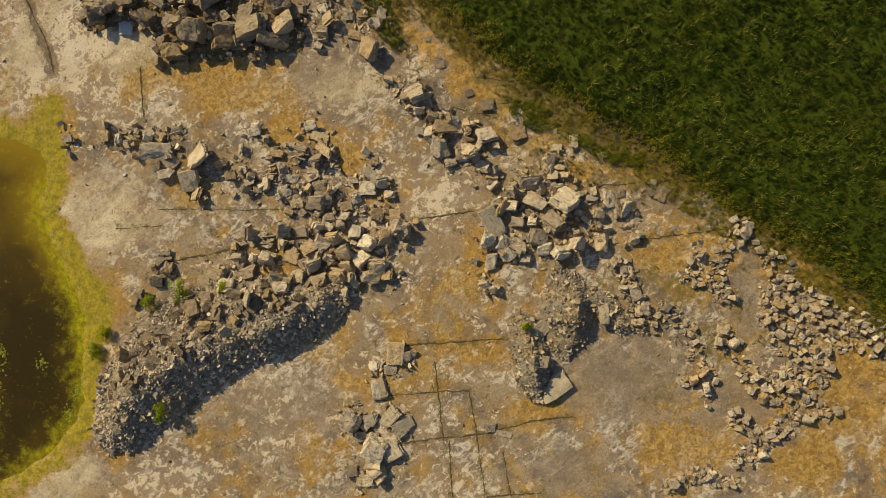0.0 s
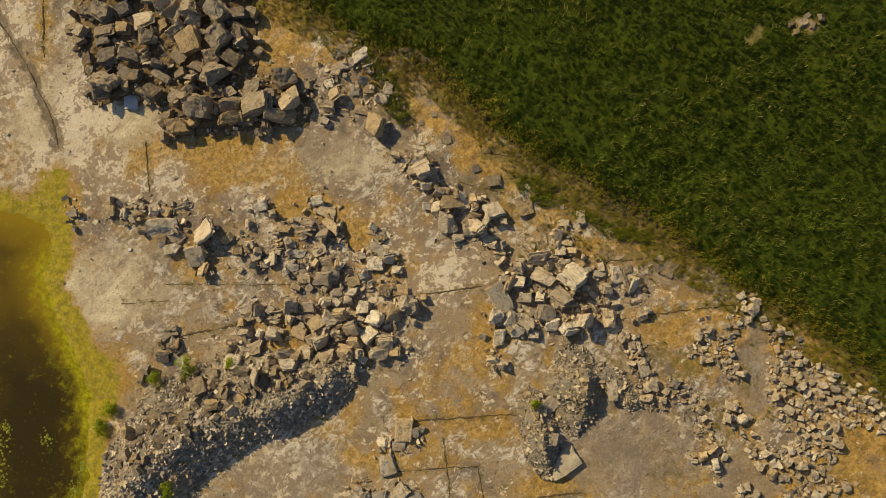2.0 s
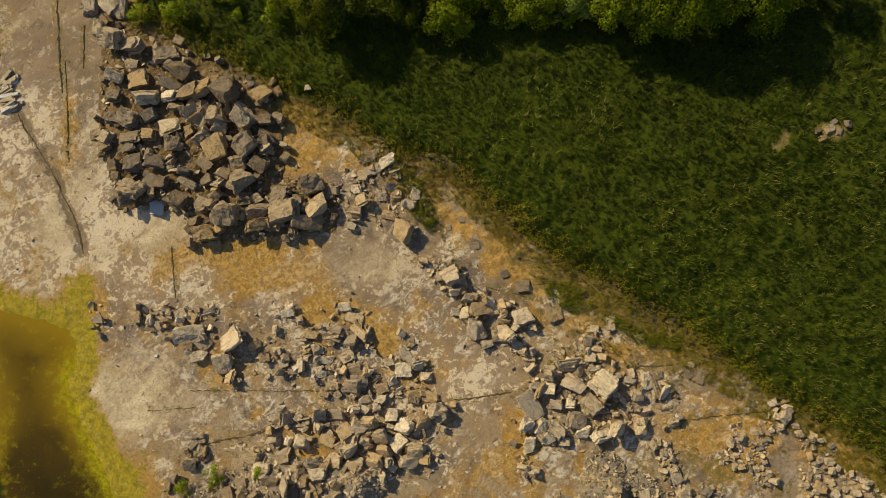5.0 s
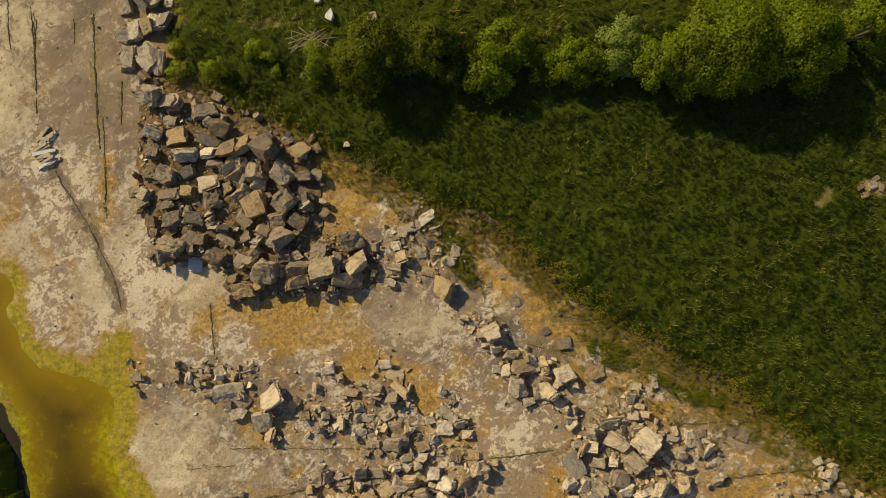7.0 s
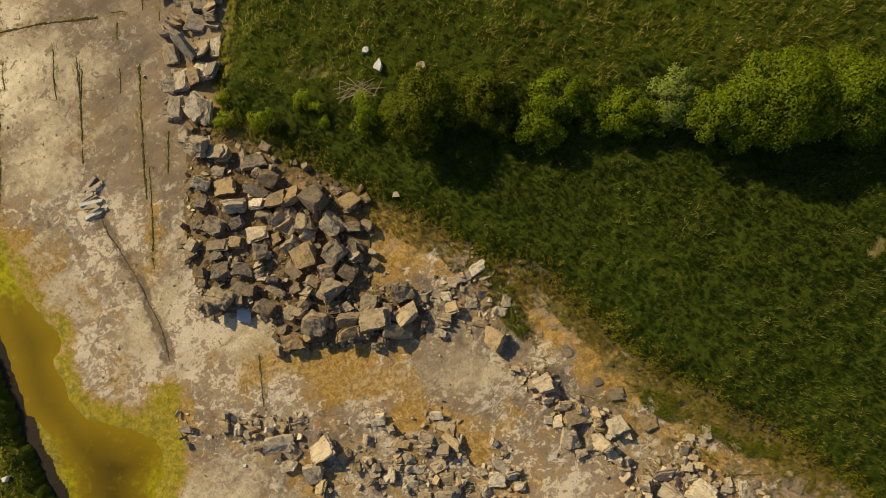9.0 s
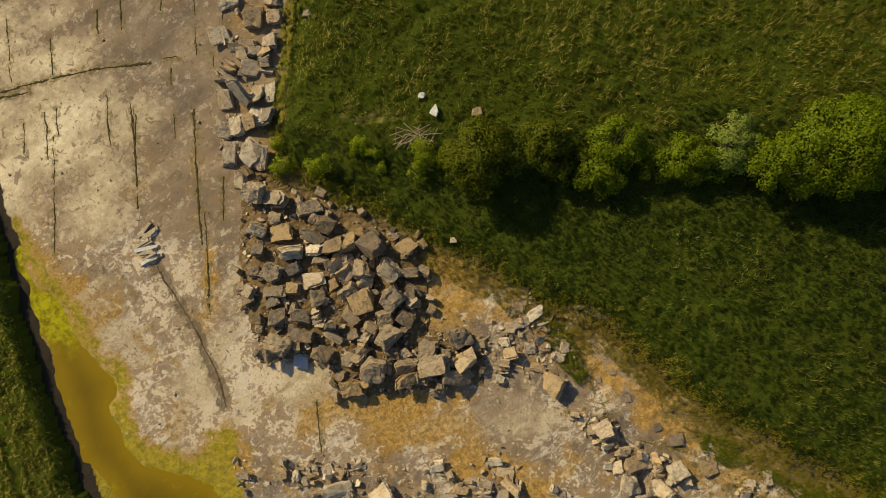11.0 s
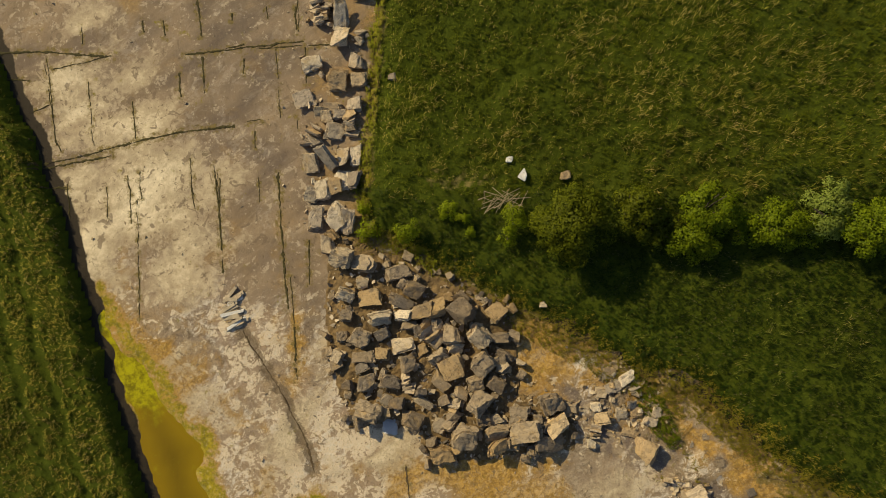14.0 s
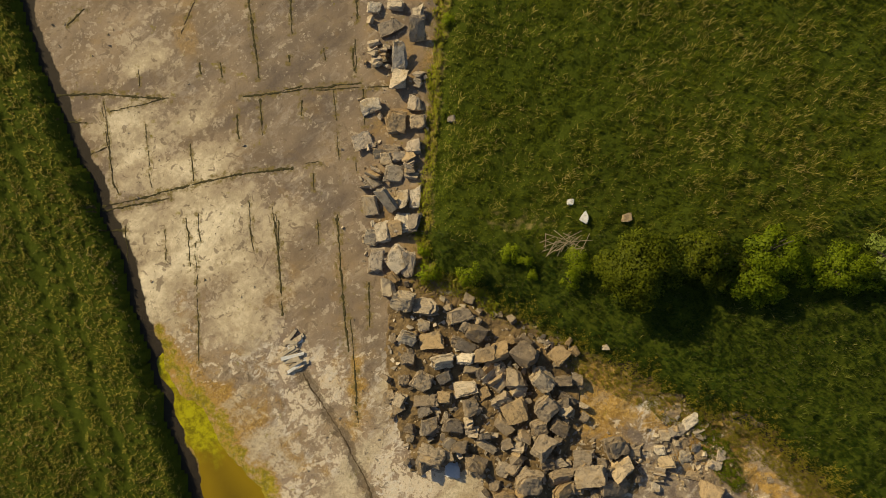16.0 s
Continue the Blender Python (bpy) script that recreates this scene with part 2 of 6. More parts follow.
    # hollows where the crust has flaked off
    flake = n.noise(1.3, 6, 0.6, distort=1.0)
    base = n.mix(n.maths("MULTIPLY", calm, n.ramp(flake, 0.595, 0.615, 0.0, 0.7)), base, (0.17, 0.122, 0.078))
    base = n.mix(where(n.ramp(n.maths("ADD", speck, n.maths("MULTIPLY", fine, 0.25)), 0.44, 0.40, 0.0, 0.7), busy), base, (0.13, 0.09, 0.052))
    gully = n.maths("ADD", n.attribute("gully"), n.ramp(n.noise(1.9, 7, 0.75, distort=0.8), 0.36, 0.64, -0.5, 0.5))
    base = n.mix(n.ramp(gully, 0.34, 0.50, 0.0, 0.8), base, n.mix(n.ramp(fine, 0.35, 0.65), (0.085, 0.061, 0.036), (0.21, 0.15, 0.088)))
    algae = n.maths("ADD", n.attribute("algae"), n.ramp(n.noise(1.1, 7, 0.75), 0.25, 0.75, -0.8, 0.8))
    green = n.mix(n.ramp(n.noise(2.2, 6, 0.75), 0.38, 0.62), (0.42, 0.32, 0.010), (0.20, 0.165, 0.008))
    base = n.mix(where(n.ramp(algae, 0.02, 0.34, 0.0, 0.8), n.ramp(n.attribute("algae"), 0.04, 0.3)), base, (0.40, 0.235, 0.055))
    base = n.mix(n.ramp(algae, 0.34, 0.66), base, green)
    moss = n.maths("ADD", n.attribute("moss"), n.ramp(n.noise(2.0, 7, 0.75), 0.25, 0.75, -0.6, 0.6))
    base = n.mix(n.ramp(moss, 0.32, 0.62, 0.0, 0.9), base, n.mix(n.ramp(fine, 0.35, 0.65), (0.085, 0.066, 0.013), (0.25, 0.180, 0.045)))
    base = n.mix(where(n.ramp(fine, 0.50, 0.62, 0.0, 0.38), busy), base, (0.105, 0.074, 0.043))
    base = n.mix(where(n.ramp(n.noise(4.5, 6, 0.7), 0.54, 0.63, 0.0, 0.22), busy), base, (0.58, 0.48, 0.34))
    # near-black band below the west bank: ditch soil with the bank's shadow painted in
    shaded_soil = n.maths("ADD", n.attribute("shaded_soil"), n.ramp(n.noise(2.6, 5, 0.7), 0.25, 0.75, -0.35, 0.35))
    base = n.mix(n.ramp(shaded_soil, 0.35, 0.7), base, (0.030, 0.022, 0.013))
    height = n.maths("ADD", n.maths("MULTIPLY", fine, 0.5), n.maths("ADD", n.maths("MULTIPLY", streak, 0.5), mid))
    return n.done(base, 0.88, n.bump(n.maths("ADD", height, n.maths("MULTIPLY", grit, 0.12)), n.ramp(calm, 0.0, 1.0, 1.0, 0.6), 0.10))


def block_material(name, low, high):
    """Quarried dolomite: tan grey, each block with a tint of its own, bedding seen on its sides."""
    n = Nodes(name)
    r = n.random()
    tone = n.mix(n.ramp(r, 0.0, 1.0), low, high)
    pick = n.maths("FRACT", n.maths("MULTIPLY", r, 7.31))
    tone = n.mix(n.ramp(pick, 0.80, 0.86, 0.0, 0.6), tone, (0.46, 0.30, 0.12))
    tone = n.mix(n.ramp(pick, 0.0, 0.14, 0.6, 0.0), tone, (0.14, 0.13, 0.12))
    tone = n.mix(n.ramp(n.maths("ABSOLUTE", n.maths("SUBTRACT", pick, 0.42)), 0.07, 0.10, 0.75, 0.0), tone, (0.52, 0.415, 0.275))
    beds = n.noise(1.3, 6, 0.7, stretch=(1.2, 1.2, 9.0), local=True, distort=0.4)
    blot, spots = n.noise(1.1, 6, 0.65), n.noise(5.0, 7, 0.75)
    tone = n.mix(n.ramp(beds, 0.42, 0.48, 0.38, 0.0), tone, (0.11, 0.082, 0.056))
    tone = n.mix(n.ramp(blot, 0.54, 0.68, 0.0, 0.6), tone, (0.40, 0.265, 0.105))
    tone = n.mix(n.ramp(blot, 0.30, 0.44, 0.55, 0.0), tone, (0.15, 0.128, 0.105))
    tone = n.mix(n.ramp(spots, 0.56, 0.70, 0.0, 0.5), tone, (0.56, 0.46, 0.32))
    tone = n.mix(n.ramp(spots, 0.32, 0.44, 0.45, 0.0), tone, (0.11, 0.088, 0.065))
    pits = n.noise(2.6, 9, 0.80)
    tone = n.mix(n.ramp(pits, 0.41, 0.45, 0.55, 0.0), tone, (0.065, 0.050, 0.036))
    height = n.maths("ADD", n.maths("ADD", n.noise(4.0, 7, 0.75), n.maths("MULTIPLY", pits, 0.9)), n.maths("MULTIPLY", beds, 0.9))
    return n.done(tone, 0.86, n.bump(height, 1.0, 0.075))


def chips_material(name, low, high, warm):
    n = Nodes(name)
    r = n.island()
    tone = n.mix(n.ramp(r, 0.0, 1.0), low, high)
    tone = n.mix(n.ramp(n.maths("FRACT", n.maths("MULTIPLY", r, 9.7)), 0.70, 0.74, 0.0, 0.8), tone, (0.13, 0.11, 0.09))
    tone = n.mix(n.ramp(n.noise(0.6, 5, 0.7), 0.45, 0.62, 0.0, 0.6), tone, warm)
    return n.done(tone, 0.9, n.bump(n.noise(20, 4), 0.5, 0.02))


def rubble_bed_material():
    n = Nodes("crushed_stone")
    fine = n.noise(14.0, 6, 0.8)
    tone = n.mix(n.ramp(fine, 0.3, 0.7), (0.18, 0.155, 0.122), (0.38, 0.32, 0.24))
    tone = n.mix(n.ramp(n.noise(0.8, 4), 0.5, 0.7, 0.0, 0.6), tone, (0.34, 0.24, 0.11))
    return n.done(tone, 0.92, n.bump(n.maths("ADD", fine, n.noise(5.0, 5, 0.7)), 1.0, 0.12))


def turf_material():
    n = Nodes("turf")
    fine = n.noise(7.0, 6, 0.75)
    tone = n.mix(n.ramp(fine, 0.3, 0.7), (0.042, 0.060, 0.006), (0.086, 0.104, 0.010))
    tone = n.mix(n.ramp(n.noise(0.35, 4), 0.5, 0.75, 0.0, 0.5), tone, (0.060, 0.066, 0.006))
    bare = n.maths("ADD", n.attribute("bare"), n.ramp(n.noise(1.5, 5, 0.7), 0.25, 0.75, -0.4, 0.4))
    tone = n.mix(n.ramp(bare, 0.35, 0.9), tone, (0.43, 0.31, 0.13))
    return n.done(tone, 0.95, n.bump(fine, 1.0, 0.15), gloss=0.05)


def blade_material(name, dark, light, straw, share, warm):
    n = Nodes(name)
    r = n.island()
    tone = n.mix(n.ramp(r, 0.0, 1.0, 0.38, 0.62), dark, light)
    patch = n.ramp(n.noise(0.22, 5, 0.65), 0.38, 0.68)
    tone = n.mix(n.maths("MULTIPLY", patch, 0.55), tone, warm)
    tone = n.mix(n.ramp(n.noise(1.1, 4, 0.6), 0.48, 0.62, 0.0, 0.6), tone, light)
    tone = n.mix(n.ramp(n.noise(1.3, 5, 0.65, turn=20, stretch=(0.5, 1.3, 1)), 0.36, 0.50, 0.45, 0.0), tone, [0.7 * c for c in dark])
    # tone grows paler towards the field's edge
    tone = n.mix(n.maths("MULTIPLY", n.attribute("thin"), 0.25), tone, [1.35 * c for c in light])
    pick = n.maths("FRACT", n.maths("MULTIPLY", r, 13.7))
    dry = n.maths("MULTIPLY", n.ramp(pick, 1.0 - share, 1.0 - share * 0.7), n.ramp(n.noise(0.5, 4), 0.40, 0.62))
    return n.leafy(n.mix(dry, tone, straw), 0.6, 0.26)


def leaf_material(name, dark, light):
    n = Nodes(name)
    tone = n.mix(n.ramp(n.island(), 0.0, 1.0, 0.15, 0.85), dark, light)
    tone = n.mix(n.ramp(n.noise(1.2, 3), 0.4, 0.7, 0.0, 0.5), tone, dark)
    return n.leafy(tone, 0.5, 0.5)


def water_material():
    """Shallow turbid water: lime where algae lie just below, brown where it is deeper."""
    n = Nodes("turbid_water")
    depth, cloud = n.attribute("depth"), n.noise(0.35, 5, 0.6)
    tone = n.mix(n.ramp(depth, 0.15, 1.0), (0.235, 0.155, 0.005), (0.068, 0.043, 0.003))
    tone = n.mix(n.ramp(n.maths("ADD", depth, n.ramp(cloud, 0.3, 0.7, -0.3, 0.3)), 0.8, 1.5), tone, (0.035, 0.024, 0.002))
    tone = n.mix(n.ramp(n.maths("ADD", n.attribute("lime"), n.ramp(n.noise(1.0, 7, 0.75), 0.3, 0.7, -0.4, 0.4)), 0.25, 0.95), tone, n.mix(n.ramp(n.noise(2.4, 7, 0.75), 0.40, 0.60), (0.17, 0.145, 0.004), (0.40, 0.365, 0.006)))
    tone = n.mix(n.ramp(n.noise(4.0, 6, 0.75), 0.60, 0.70, 0.0, 0.5), tone, (0.23, 0.20, 0.012))
    return n.done(tone, 0.12, n.bump(n.noise(3.0, 3), 0.05, 0.02), gloss=0.25)


def plain_material(name, low, high, scale, rough=0.8):
    n = Nodes(name)
    grain = n.noise(scale, 5, 0.7, local=True)
    return n.done(n.mix(n.ramp(grain, 0.3, 0.7), low, high), rough, n.bump(grain, 0.4, 0.02))


BEDROCK, BED = bedrock_material(), rubble_bed_material()
BLOCK = block_material("quarried_dolomite", (0.341, 0.270, 0.187), (0.616, 0.490, 0.336))
WEATHERED = block_material("weathered_dolomite", (0.178, 0.133, 0.086), (0.37, 0.284, 0.180))
PALEBLOCK = block_material("pale_quarried_dolomite", (0.551, 0.451, 0.313), (0.784, 0.663, 0.482))
CHIPS = chips_material("stone_chips", (0.180, 0.144, 0.099), (0.540, 0.441, 0.306), (0.378, 0.261, 0.108))
GRIT = chips_material("grey_stone_chips", (0.22, 0.178, 0.130), (0.66, 0.555, 0.415), (0.48, 0.36, 0.205))
DIRT = plain_material("dark_brown_dirt", (0.055, 0.038, 0.020), (0.135, 0.092, 0.046), 4.0, 0.95)
OCHREBED = plain_material("ochre_rubble_bed", (0.060, 0.042, 0.022), (0.26, 0.172, 0.075), 2.2, 0.95)
PALESTONE = plain_material("pale_dolomite", (0.28, 0.225, 0.15), (0.52, 0.43, 0.30), 3.0, 0.85)
TURF, WATER = turf_material(), water_material()
GRASS_EAST = blade_material("meadow_grass", (0.011, 0.027, 0.003), (0.042, 0.070, 0.005), (0.134, 0.123, 0.040), 0.20, (0.039, 0.048, 0.005))
GRASS_HAY = blade_material("hay_grass", (0.046, 0.071, 0.004), (0.133, 0.161, 0.007), (0.397, 0.313, 0.092), 0.14, (0.125, 0.117, 0.007))
GRASS_EDGE = blade_material("verge_grass", (0.102, 0.122, 0.007), (0.274, 0.283, 0.015), (0.411, 0.293, 0.078), 0.35, (0.196, 0.152, 0.017))
GRASS_STALK = blade_material("straw_stalks", (0.132, 0.141, 0.013), (0.275, 0.248, 0.037), (0.495, 0.385, 0.110), 0.45, (0.254, 0.207, 0.035))
GRASS_STALK_GREEN = blade_material("green_stalks", (0.062, 0.091, 0.007), (0.162, 0.184, 0.022), (0.339, 0.280, 0.081), 0.3, (0.148, 0.140, 0.022))
GRASS_DRY = blade_material("dry_bank_grass", (0.116, 0.112, 0.008), (0.253, 0.212, 0.020), (0.405, 0.304, 0.086), 0.10, (0.243, 0.187, 0.025))
GRASS_WEST = blade_material("ley_grass", (0.238, 0.216, 0.025), (0.400, 0.341, 0.056), (0.603, 0.444, 0.221), 0.16, (0.366, 0.270, 0.059))
LEAF = leaf_material("willow_leaf", (0.070, 0.110, 0.005), (0.33, 0.400, 0.014))
LEAF_OLIVE = leaf_material("olive_willow_leaf", (0.055, 0.072, 0.005), (0.235, 0.260, 0.014))
LEAF_PALE = leaf_material("silver_willow_leaf", (0.17, 0.23, 0.03), (0.42, 0.48, 0.11))
LEAF_LOW = leaf_material("shrub_leaf", (0.14, 0.19, 0.006), (0.44, 0.52, 0.018))
MOSS = plain_material("joint_moss", (0.026, 0.022, 0.009), (0.085, 0.070, 0.020), 5.0, 0.95)
BARK = plain_material("bark", (0.07, 0.055, 0.04), (0.15, 0.12, 0.09), 9.0)
STRAW = plain_material("dead_twig", (0.30, 0.23, 0.13), (0.46, 0.37, 0.23), 12.0)
CHALK = plain_material("white_stone", (0.55, 0.53, 0.48), (0.75, 0.72, 0.66), 5.0)
MAT = plain_material("algae_mat", (0.10, 0.11, 0.006), (0.27, 0.27, 0.012), 3.0)
WETSTONE = plain_material("pale_wet_slab", (0.40, 0.41, 0.42), (0.56, 0.56, 0.55), 2.0, 0.6)


# ---- the large structure ----
PALE_SOUTH = [
    (-20.5, 13, 1.6, 0.9, 30, 1.2), (-18.7, 10.4, 1.4, 1.4, 0, 0.9), (-22.8, 2.6, 2.7, 1.4, -10, 1), (-22, 0.6, 2.2, 0.9, -10, 0.8), (-10.7, 10.9, 1.6, 0.6, 15, 1), (-6.6, 10.2, 1.8, 1.4, 0, 0.6),
    (-4.6, 11, 1.3, 0.6, -10, 0.9), (-0.6, 3.5, 2, 1.1, 35, 1.2), (-5.2, 2.1, 1.8, 0.6, 0, 1), (0.3, -14.6, 1.4, 0.9, 0, 0.9), (-11.5, -8.8, 4, 2.2, -50, 0.55), (-17.3, -14.8, 3.2, 1.3, 10, 0.7),
]
PALE_SHORE = [
    (-25.7, -15.3, 2.2, 1.1, 20, 0.9), (-0.5, -10.4, 1.3, 1.4, 0, 0.5), (-28.6, 11.4, 2.5, 3.2, 0, 0.9), (-24.7, 12.6, 0.9, 3.2, 15, 0.9), (-21.9, 10, 2.2, 1.4, -35, 0.8), (-7.1, -8.6, 2.2, 1.8, 0, 0.4),
    (17.9, -12.3, 2.2, 1.4, 0, 0.4), (14.9, -12.2, 1.4, 1.4, 0, 0.5), (-13.2, 8.6, 1.4, 0.5, 20, 0.9), (-3.2, 5.9, 2.9, 1.4, -40, 0.5), (12.1, 4.1, 2.2, 1.1, 0, 0.5),
]
PALE_NORTH = [
    (-42.8, 37.1, 2.2, 1.8, 0, 0.9), (-38.8, 29.7, 4.7, 2.9, 0, 0.8), (-41.8, 25.6, 2, 2.3, -50, 1.1), (-34.9, 24.4, 2.9, 2.2, 0, 0.8), (-30, 19.2, 0.9, 3.2, -35, 0.9), (-25.5, 14.5, 1.4, 2.2, -30, 0.9),
    (-34.1, 15.5, 2.9, 2.5, 0, 0.75), (-33, 13, 2.9, 2.2, 0, 0.9), (-42.5, 43, 3.2, 1.8, 20, 0.65), (-35.3, 30.4, 4.3, 2.2, 15, 0.8), (-40.4, 34.3, 3.2, 2.2, 15, 0.9), (-30.7, 21.4, 2.2, 1.1, 0, 0.7),
    (-21.2, 15.5, 1.1, 0.6, 0, 1.6), (-23, 13.4, 2.5, 0.9, 15, 1.5),
]
OCHRE_SOUTH = [
    (-13.2, 10.3, 4, 1.5, 0, 0.8), (-8.3, 7.8, 2.5, 0.8, -10, 0.9), (-6.1, 6.4, 0.9, 0.9, 0, 1.2), (-3.1, 4.1, 1.3, 1, 0, 0.7), (0.3, -3.6, 2.5, 1.8, 0, 0.7), (2, -0.7, 0.8, 2.2, 0, 1),
    (-4.6, -8.1, 1.6, 0.8, 0, 1), (-16.8, 4.4, 1.1, 1.1, 0, 0.8), (1.5, -5.7, 2.2, 1.4, 0, 0.6), (15.8, -10.7, 2.5, 2.5, 0, 1), (18, -3, 1, 1.8, 0, 0.9), (24.8, -8.2, 2.2, 3.2, 0, 0.9),
    (22.6, -12.1, 2.9, 1.8, 0, 0.8), (19.8, -8.5, 1.8, 1.2, 0, 0.9), (6.5, -9.1, 2.2, 0.7, 10, 0.8), (15.9, 0, 2.2, 0.9, 0, 0.7),
]
OCHRE_EDGE = [
    (11.3, 5.9, 2.2, 0.7, 0, 0.9), (-0.2, 13.7, 1.8, 0.8, -30, 1), (6, 8.3, 1.4, 0.9, -40, 0.8), (23, -0.1, 2.2, 0.9, -40, 0.8), (-7.7, -12.2, 2.2, 1.4, 0, 0.5), (-14.7, -11.8, 2.2, 1.4, 0, 0.5),
    (-1.7, -5.8, 1.4, 2.2, 0, 0.6), (9.7, -11.4, 0.6, 2.2, 10, 0.6), (26.1, -5.5, 1.4, 1.1, 0, 0.7), (5.8, -10.5, 1.8, 1.1, 0, 0.5), (-10.6, -0.8, 1.8, 1.1, 0, 0.6), (2.8, 10.7, 2.2, 1.1, -30, 0.6),
    (13.9, 1, 2.5, 0.9, 0, 0.5),
]
OCHRE_NORTH = [
    (-11.7, 19.1, 2.2, 2, 0, 1.2), (-13.6, 20.2, 1.4, 1.1, 0, 0.8), (-2.7, 15.9, 2.9, 0.8, -35, 1), (0.1, 14.5, 1.8, 0.7, -20, 1), (-37.3, 17.6, 2.2, 2.2, 0, 0.8), (-27.4, 19.5, 0.4, 2.2, 0, 0.6),
    (-23.4, 29.2, 0.5, 2.2, 0, 0.8), (-25, 31.5, 1.4, 2.2, 0, 0.6), (-32.2, 26.1, 1.1, 1.1, 0, 0.7), (-16.4, 11.5, 4.7, 1.2, 0, 1), (-8.8, 19.9, 2.2, 1.1, 0, 0.7), (-25, 37.8, 1.8, 4.3, 0, 0.5),
    (-35.6, 17, 1.1, 2.2, -30, 0.7), (-38.9, 43.6, 0.7, 1.1, 0, 0.9), (-28.8, 24.3, 0.6, 2.5, 0, 0.6),
]
GREY = [
    (-5.1, 8.4, 3.6, 2, -30, 1), (11.3, -6, 4, 2, 0, 1), (-10, -8.7, 4.3, 2.2, 20, 0.5), (2.1, 9.6, 3.2, 1.4, -20, 0.6), (13.8, 3.8, 2.5, 1.1, 0, 0.6), (-26.7, 14.1, 1.1, 2.9, 20, 0.5),
    (18.9, -10.9, 1.1, 2.2, 0, 0.6), (-30.7, 40.6, 6.1, 5.4, 0, 1), (-29.9, 32.9, 2.9, 4.3, 0, 0.7), (-26.2, 24.3, 1.8, 4.3, 0, 0.6),
]
PLAIN = [
    (-1.6, 15.0, 2.2, 0.6, -38, 0.9),
    (11.3, -7.2, 4.2, 2.6, 0, 1.0), (8.6, -12.6, 3.6, 1.8, 0, 0.8), (13.8, 3.8, 2.5, 1.1, 0, 0.6), (18.7, -0.8, 0.7, 2.2, 0, 1.0), (18.6, -3.4, 1.0, 1.0, 0, 0.9), (17.3, -8.0, 1.0, 2.2, -35, 1.0),
    (19.4, -8.6, 1.5, 0.9, -30, 1.0), (-12.5, -10.0, 3.5, 2.0, 30, 0.6), (-8.0, -9.5, 3.0, 2.4, 20, 0.6), (-8.2, 11.3, 1.9, 1.4, 0, 1.0), (0.3, -3.2, 1.6, 1.5, 0, 0.6), (-1.5, 0.5, 1.0, 2.0, 0, 0.5),
]
CREAM = [
    (-38.8, 29.3, 4.7, 2.7, 10, 1), (-42.6, 36.7, 2.2, 2.4, 10, 0.7), (-41.0, 41.5, 1.6, 2.0, 20, 0.3), (-38.6, 37.0, 2.2, 1.4, 20, 0.35), (-40, 33.9, 3.2, 1.8, 15, 0.7), (-41.4, 25.2, 1.8, 2.2, -50, 0.9), (-34.5, 25.9, 2.5, 2.9, 0, 0.5), (-27, 15.5, 0.9, 4.3, -28, 0.5),
    (-34.8, 14.8, 2.9, 3.2, 0, 0.35), (-22.8, 2, 3.2, 2.2, 0, 0.7), (-25.3, -15.4, 2.5, 1.4, 10, 0.7), (-27.5, 13.3, 2.2, 4.3, 0, 0.2), (-20.5, 12.8, 1.4, 0.9, 30, 0.8), (-6.6, 10.2, 1.6, 1.3, 0, 0.5),
]
# width and line of each joint
JOINTS_A = [
    (0.25, [(-45.24, 31.72), (-41.52, 32.49), (-37.63, 33.41), (-34.93, 33.89), (-31.47, 34.19)]),
    (0.18, [(-45.23, 31.41), (-39.96, 32.38)]),
    (0.25, [(-47.98, 39.58), (-44.79, 39.64), (-42.21, 39.33), (-40.03, 39.15)]),
    (0.14, [(-44.17, 38.37), (-40.43, 39.13)]),
    (0.25, [(-34.95, 39.13), (-31.47, 39.49), (-26.86, 39.86)]),
    (0.14, [(-29.93, 39.45), (-26.86, 39.55), (-24.58, 39.6)]),
    (0.22, [(-34.59, 45.85), (-34.11, 42.29), (-33.87, 40.34)]),
    (0.14, [(-31.66, 45.74), (-31.58, 43.38)]),
    (0.18, [(-33.79, 38.98), (-33.59, 36.46)]),
    (0.18, [(-27.21, 45.58), (-27.14, 44.21)]),
    (0.11, [(-27.3, 42.85), (-27.24, 40.52)]),
    (0.22, [(-28.54, 31.02), (-28.37, 27.64), (-28.01, 23.56), (-27.83, 21.9)]),
]
JOINTS_B = [
    (0.18, [(-27.43, 20.8), (-27.3, 17.34)]),
    (0.18, [(-32.54, 30.72), (-32.42, 27.33), (-32.22, 24.34)]),
    (0.18, [(-26.46, 26.5), (-26.41, 23.54)]),
    (0.11, [(-38.18, 29.3), (-38.04, 27.41), (-37.84, 21.42)]),
    (0.11, [(-44.77, 38.7), (-43.89, 33.62), (-43.48, 32.65)]),
    (0.11, [(-41.67, 37.44), (-41.21, 32.99)]),
    (0.11, [(-28.78, 39.41), (-28.52, 36.72), (-28.41, 34.61)]),
    (0.18, [(-45.68, 34.43), (-45.06, 32.87), (-44.65, 31.71)]),
    (0.18, [(-45.5, 35.4), (-44.33, 36.03)]),
    (0.22, [(-47.37, 44.52), (-46.1, 45.67)]),
    (0.18, [(-47.54, 37.8), (-45.75, 37.63)]),
    (0.14, [(-44.42, 30.25), (-42.85, 30.14)]),
]
